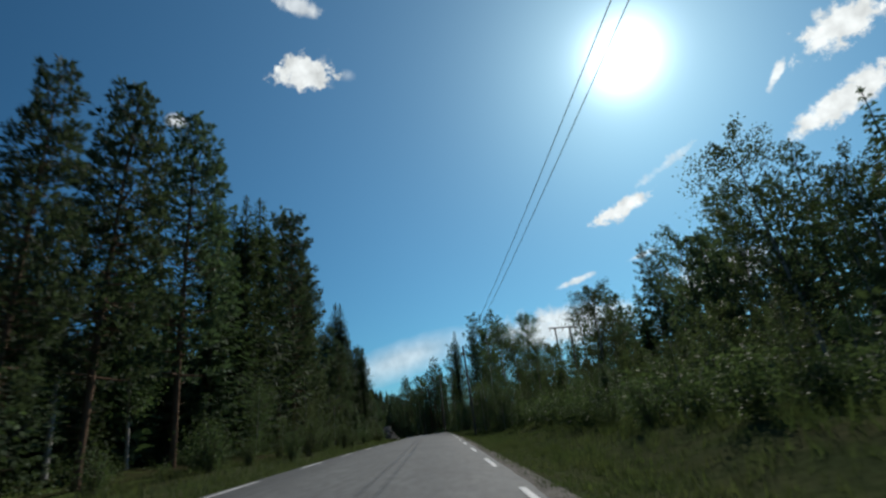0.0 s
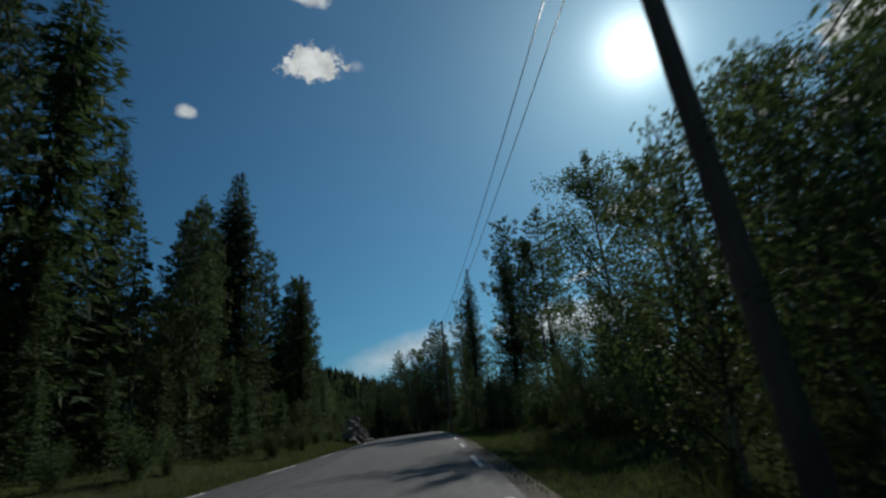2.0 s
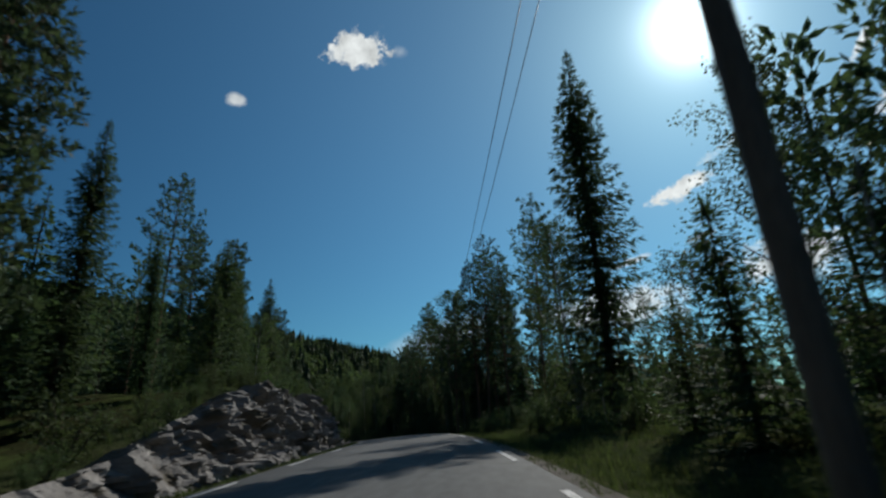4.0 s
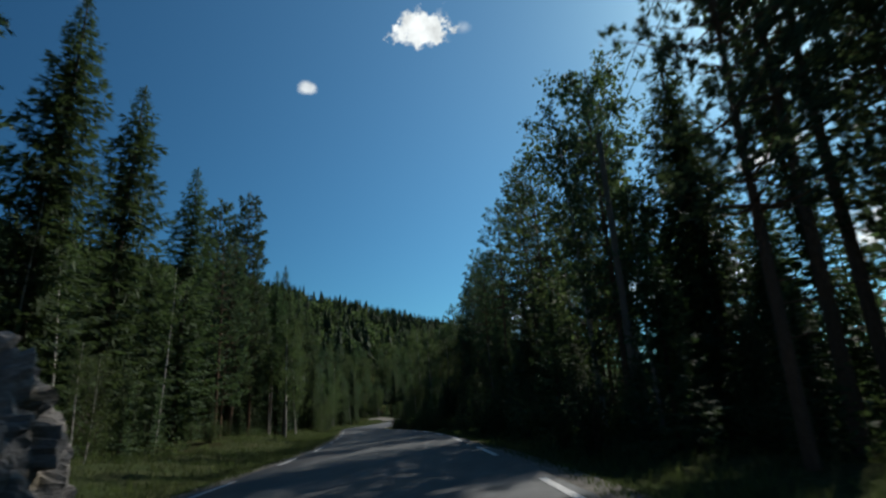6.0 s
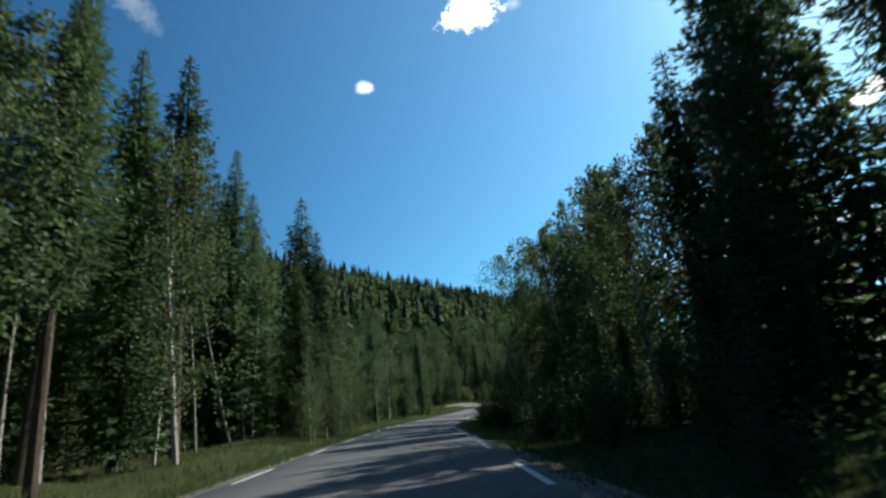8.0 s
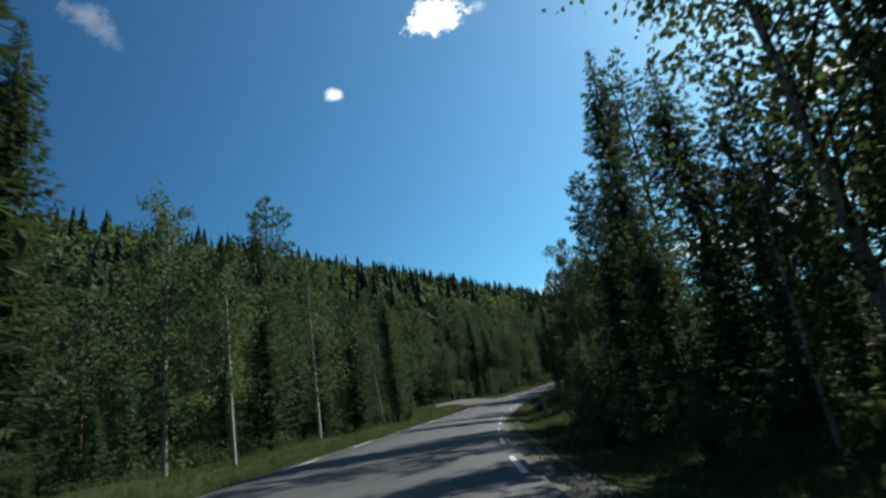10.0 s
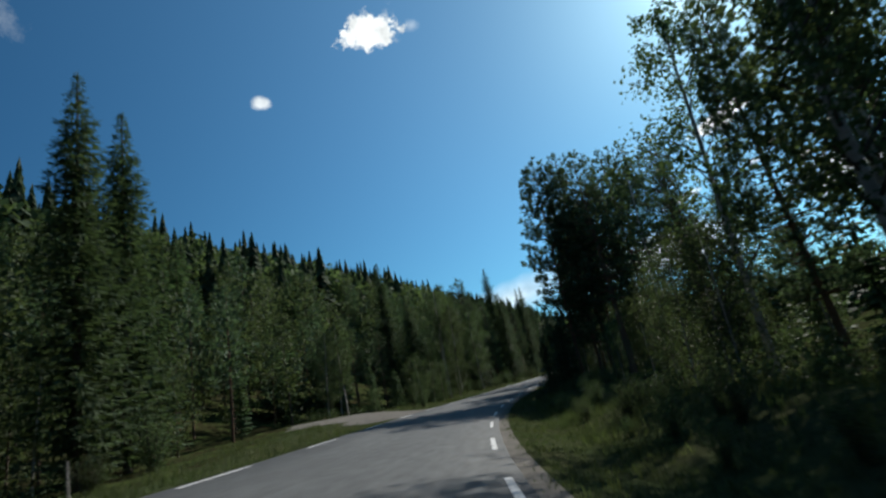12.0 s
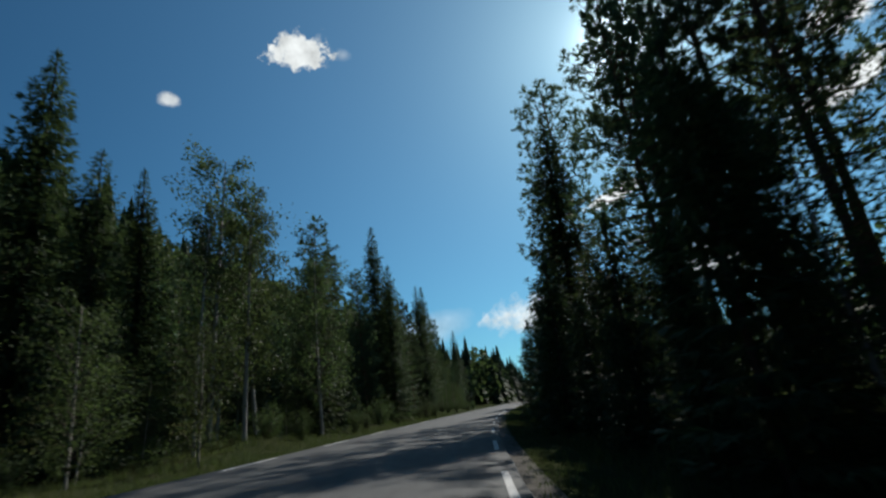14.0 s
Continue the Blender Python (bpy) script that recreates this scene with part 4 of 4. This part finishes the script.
# Power line -----------------------------------------------------------
def utility_pole(x, y, top, lean=(0, 0)):
    base = new("utility_pole")
    z = ground(x, y)
    h = top - z
    base.matrix_basis = pose(x, y, z, lean[0], lean[1], 0)
    tagged(base, "weathered grey-brown wooden utility pole carrying two wires", "pole", "roadside power poles")
    v, f = tube([(0, 0, -0.5), (0, 0, h * 0.5), (0, 0, h)], [0.15, 0.13, 0.105], 14)
    obj_from("post", v, f, POLE_WOOD, base)
    v, f = tube([(0, 0, h), (0, 0, h + 0.04), (0, 0, h + 0.07)], [0.125, 0.12, 0.02], 14)
    obj_from("cap", v, f, WIRE, base, "dark metal cap")
    for sgn, drop in ((-1, 0.85), (1, 0.6)):
        arm = obj_from("hook", *tube([(sgn * 0.08, 0, h - drop - 0.1), (sgn * 0.24, 0, h - drop - 0.1), (sgn * 0.26, 0, h - drop)], [0.014, 0.014, 0.012], 8), WIRE, base)
        v, f = tube([(sgn * 0.26, 0, h - drop - 0.02), (sgn * 0.26, 0, h - drop + 0.05), (sgn * 0.26, 0, h - drop + 0.08), (sgn * 0.26, 0, h - drop + 0.13)], [0.055, 0.06, 0.035, 0.045], 12)
        obj_from("insulator", v, f, PORCELAIN, arm, "brown glazed insulator")
    m = base.matrix_basis
    return [m @ Vector((-0.26, 0, h - 0.73)), m @ Vector((0.26, 0, h - 0.47))]


def wire_between(a, b, sag):
    pts = []
    for i in range(25):
        t = i / 24
        p = a.lerp(b, t)
        p.z -= sag * 4 * t * (1 - t)
        pts.append(p)
    ob = obj_from("power_wire", *tube(pts, [0.013] * 25, 6), WIRE)
    return tagged(ob, "thin dark overhead power wire sagging between poles", "wire", "overhead wires")


ends = [utility_pole(4.55, -4, 8.3), utility_pole(2.9, 55.8, 9.3, (0, -1.7)), utility_pole(-0.4, 104, 12.3), utility_pole(-8.1, 168, 12.5)]
for a, b in zip(ends, ends[1:]):
    for k in (0, 1):
        wire_between(a[k], b[k], 0.55)

h_pole = new("h_frame_pole")
gx, gy = 22.3, 90.5
gz = ground(gx, gy)
h_pole.matrix_basis = pose(gx, gy, gz, 0, 0, 8)
tagged(h_pole, "two-legged wooden power line frame with a crossarm above the trees", "pole")
up = 16.7 - gz
for sgn in (-1, 1):
    v, f = tube([(sgn * 1.35, 0, -0.5), (sgn * 1.35, 0, up * 0.5), (sgn * 1.35, 0, up)], [0.17, 0.15, 0.13], 12)
    obj_from("post", v, f, POLE_WOOD, h_pole)
bm = bmesh.new()
bmesh.ops.create_cube(bm, size=1, matrix=Matrix.Translation((0, -0.16, up - 0.15)) @ Matrix.Diagonal((5.0, 0.16, 0.22, 1)))
bmesh.ops.bevel(bm, geom=bm.edges[:], offset=0.015, segments=1)
part("crossarm", bm, POLE_WOOD, h_pole)
for px in (-2.35, 0, 2.35):
    v, f = tube([(px, -0.16, up - 0.26), (px, -0.16, up - 0.45), (px, -0.16, up - 0.75)], [0.05, 0.075, 0.05], 10)
    obj_from("insulator", v, f, PORCELAIN, h_pole, "brown glazed insulator")
m = h_pole.matrix_basis
for px in (-2.35, 0, 2.35):
    p = m @ Vector((px, -0.16, up - 0.75))
    wire_between(p, p + Vector((42, 150, 3)), 2.5)

# Marker sticks on the verge -------------------------------------------
def marker_stick(x, y, tall, lean):
    """A slender bent stick that marks the road's edge in winter."""
    z = ground(x, y)
    v, f = tube([(0, 0, -0.2), (0.01, 0, 0.3 * tall), (0.03, 0.01, 0.65 * tall), (0.07, 0.01, tall)], [0.022, 0.02, 0.018, 0.015], 8)
    ob = obj_from("marker_stick", v, f, STICK)
    ob.matrix_basis = pose(x, y, z, 0, lean, 0)
    return tagged(ob, "thin pale bent marker stick in the roadside grass", "marker", "roadside marker sticks")


marker_stick(-66.0, 288.1, 1.15, -9)
marker_stick(-43.6, 216.6, 1.0, -2)

# Grass on the verges --------------------------------------------------
def grass_strip(name, label, spots, y0, y1, side, near, far, low, high, mat, each=5):
    """Tufts of narrow blades, each blade one long triangle."""
    v = []
    for y, k in zip(rng.uniform(y0, y1, spots), rng.random(spots)):
        a = near + (far - near) * k ** 1.2
        cx, cz, fall, s, c = road_at(round(float(y) * 2) / 2)
        d = side * a
        x, yy = cx + d * c, y - d * s
        if side < 0 and 311 + 0.35 * (a - 4) < yy < 321 + 0.9 * (a - 4):
            continue
        z = ground(x, yy) - 0.03
        grow = (0.4 + 0.6 * min(1, (a - 3.2) / 1.6)) * (0.75 + 0.6 * noise.noise(Vector((x * 0.5, yy * 0.5, 3))))
        r = rng.random((each, 6))
        for px, py, t, w, h, lean in r.tolist():
            px, py = x + (px - 0.5) * 0.3, yy + (py - 0.5) * 0.3
            tall = (low + (high - low) * h) * grow
            t *= 6.283
            w = 0.006 + 0.009 * w
            bx, by = math.cos(t) * w, math.sin(t) * w
            out = tall * (0.15 + 0.6 * lean)
            v += ((px - bx, py - by, z), (px + bx, py + by, z), (px - by / w * out, py + bx / w * out, z + tall))
    f = np.arange(len(v)).reshape(-1, 3)
    return tagged(obj_from(name, v, f.tolist(), mat), label, "grass", kind="stuff")


for side in (-1, 1):
    grass_strip("grass", "short green grass on the road verge", 22000, 0, 400, side, 3.3, 6.0, 0.1, 0.3, GRASS, 6)
    grass_strip("grass", "tall green grass behind the road verge", 19000, 0, 400, side, 5.0, 11, 0.2, 0.5, GRASS, 6)
grass_strip("grass", "tall green meadow grass beside the verge", 5000, 0, 98, 1, 8, 22, 0.3, 0.8, GRASS, 5)

# Edge lines: painted dashes -------------------------------------------
def dash_mesh(y0, y1, off):
    v, f = [], []
    n = 4
    for i in range(n + 1):
        y = y0 + (y1 - y0) * i / n
        cx, cz, fall, s, c = road_at(y)
        for o in (off - 0.055, off + 0.055):
            o += 0.006 * noise.noise(Vector((o * 9, y * 3, 1)))
            v.append((cx + o * c, y - o * s, cz - o * fall + 0.02 * (1 - abs(o) / 3.1) + 0.006))
    for i in range(n):
        k = 2 * i
        f.append((k, k + 1, k + 3, k + 2))
    return v, f


for off, phase in ((HALF, 3.4), (-HALF, 1.6)):
    y = -40 + phase
    while y < 440:
        c = road_at(y)[4]
        v, f = dash_mesh(y, y + 3.0 * c, off)
        obj_from("edge_dash", v, f, PAINT, road_ob)
        y += 7.0 * c
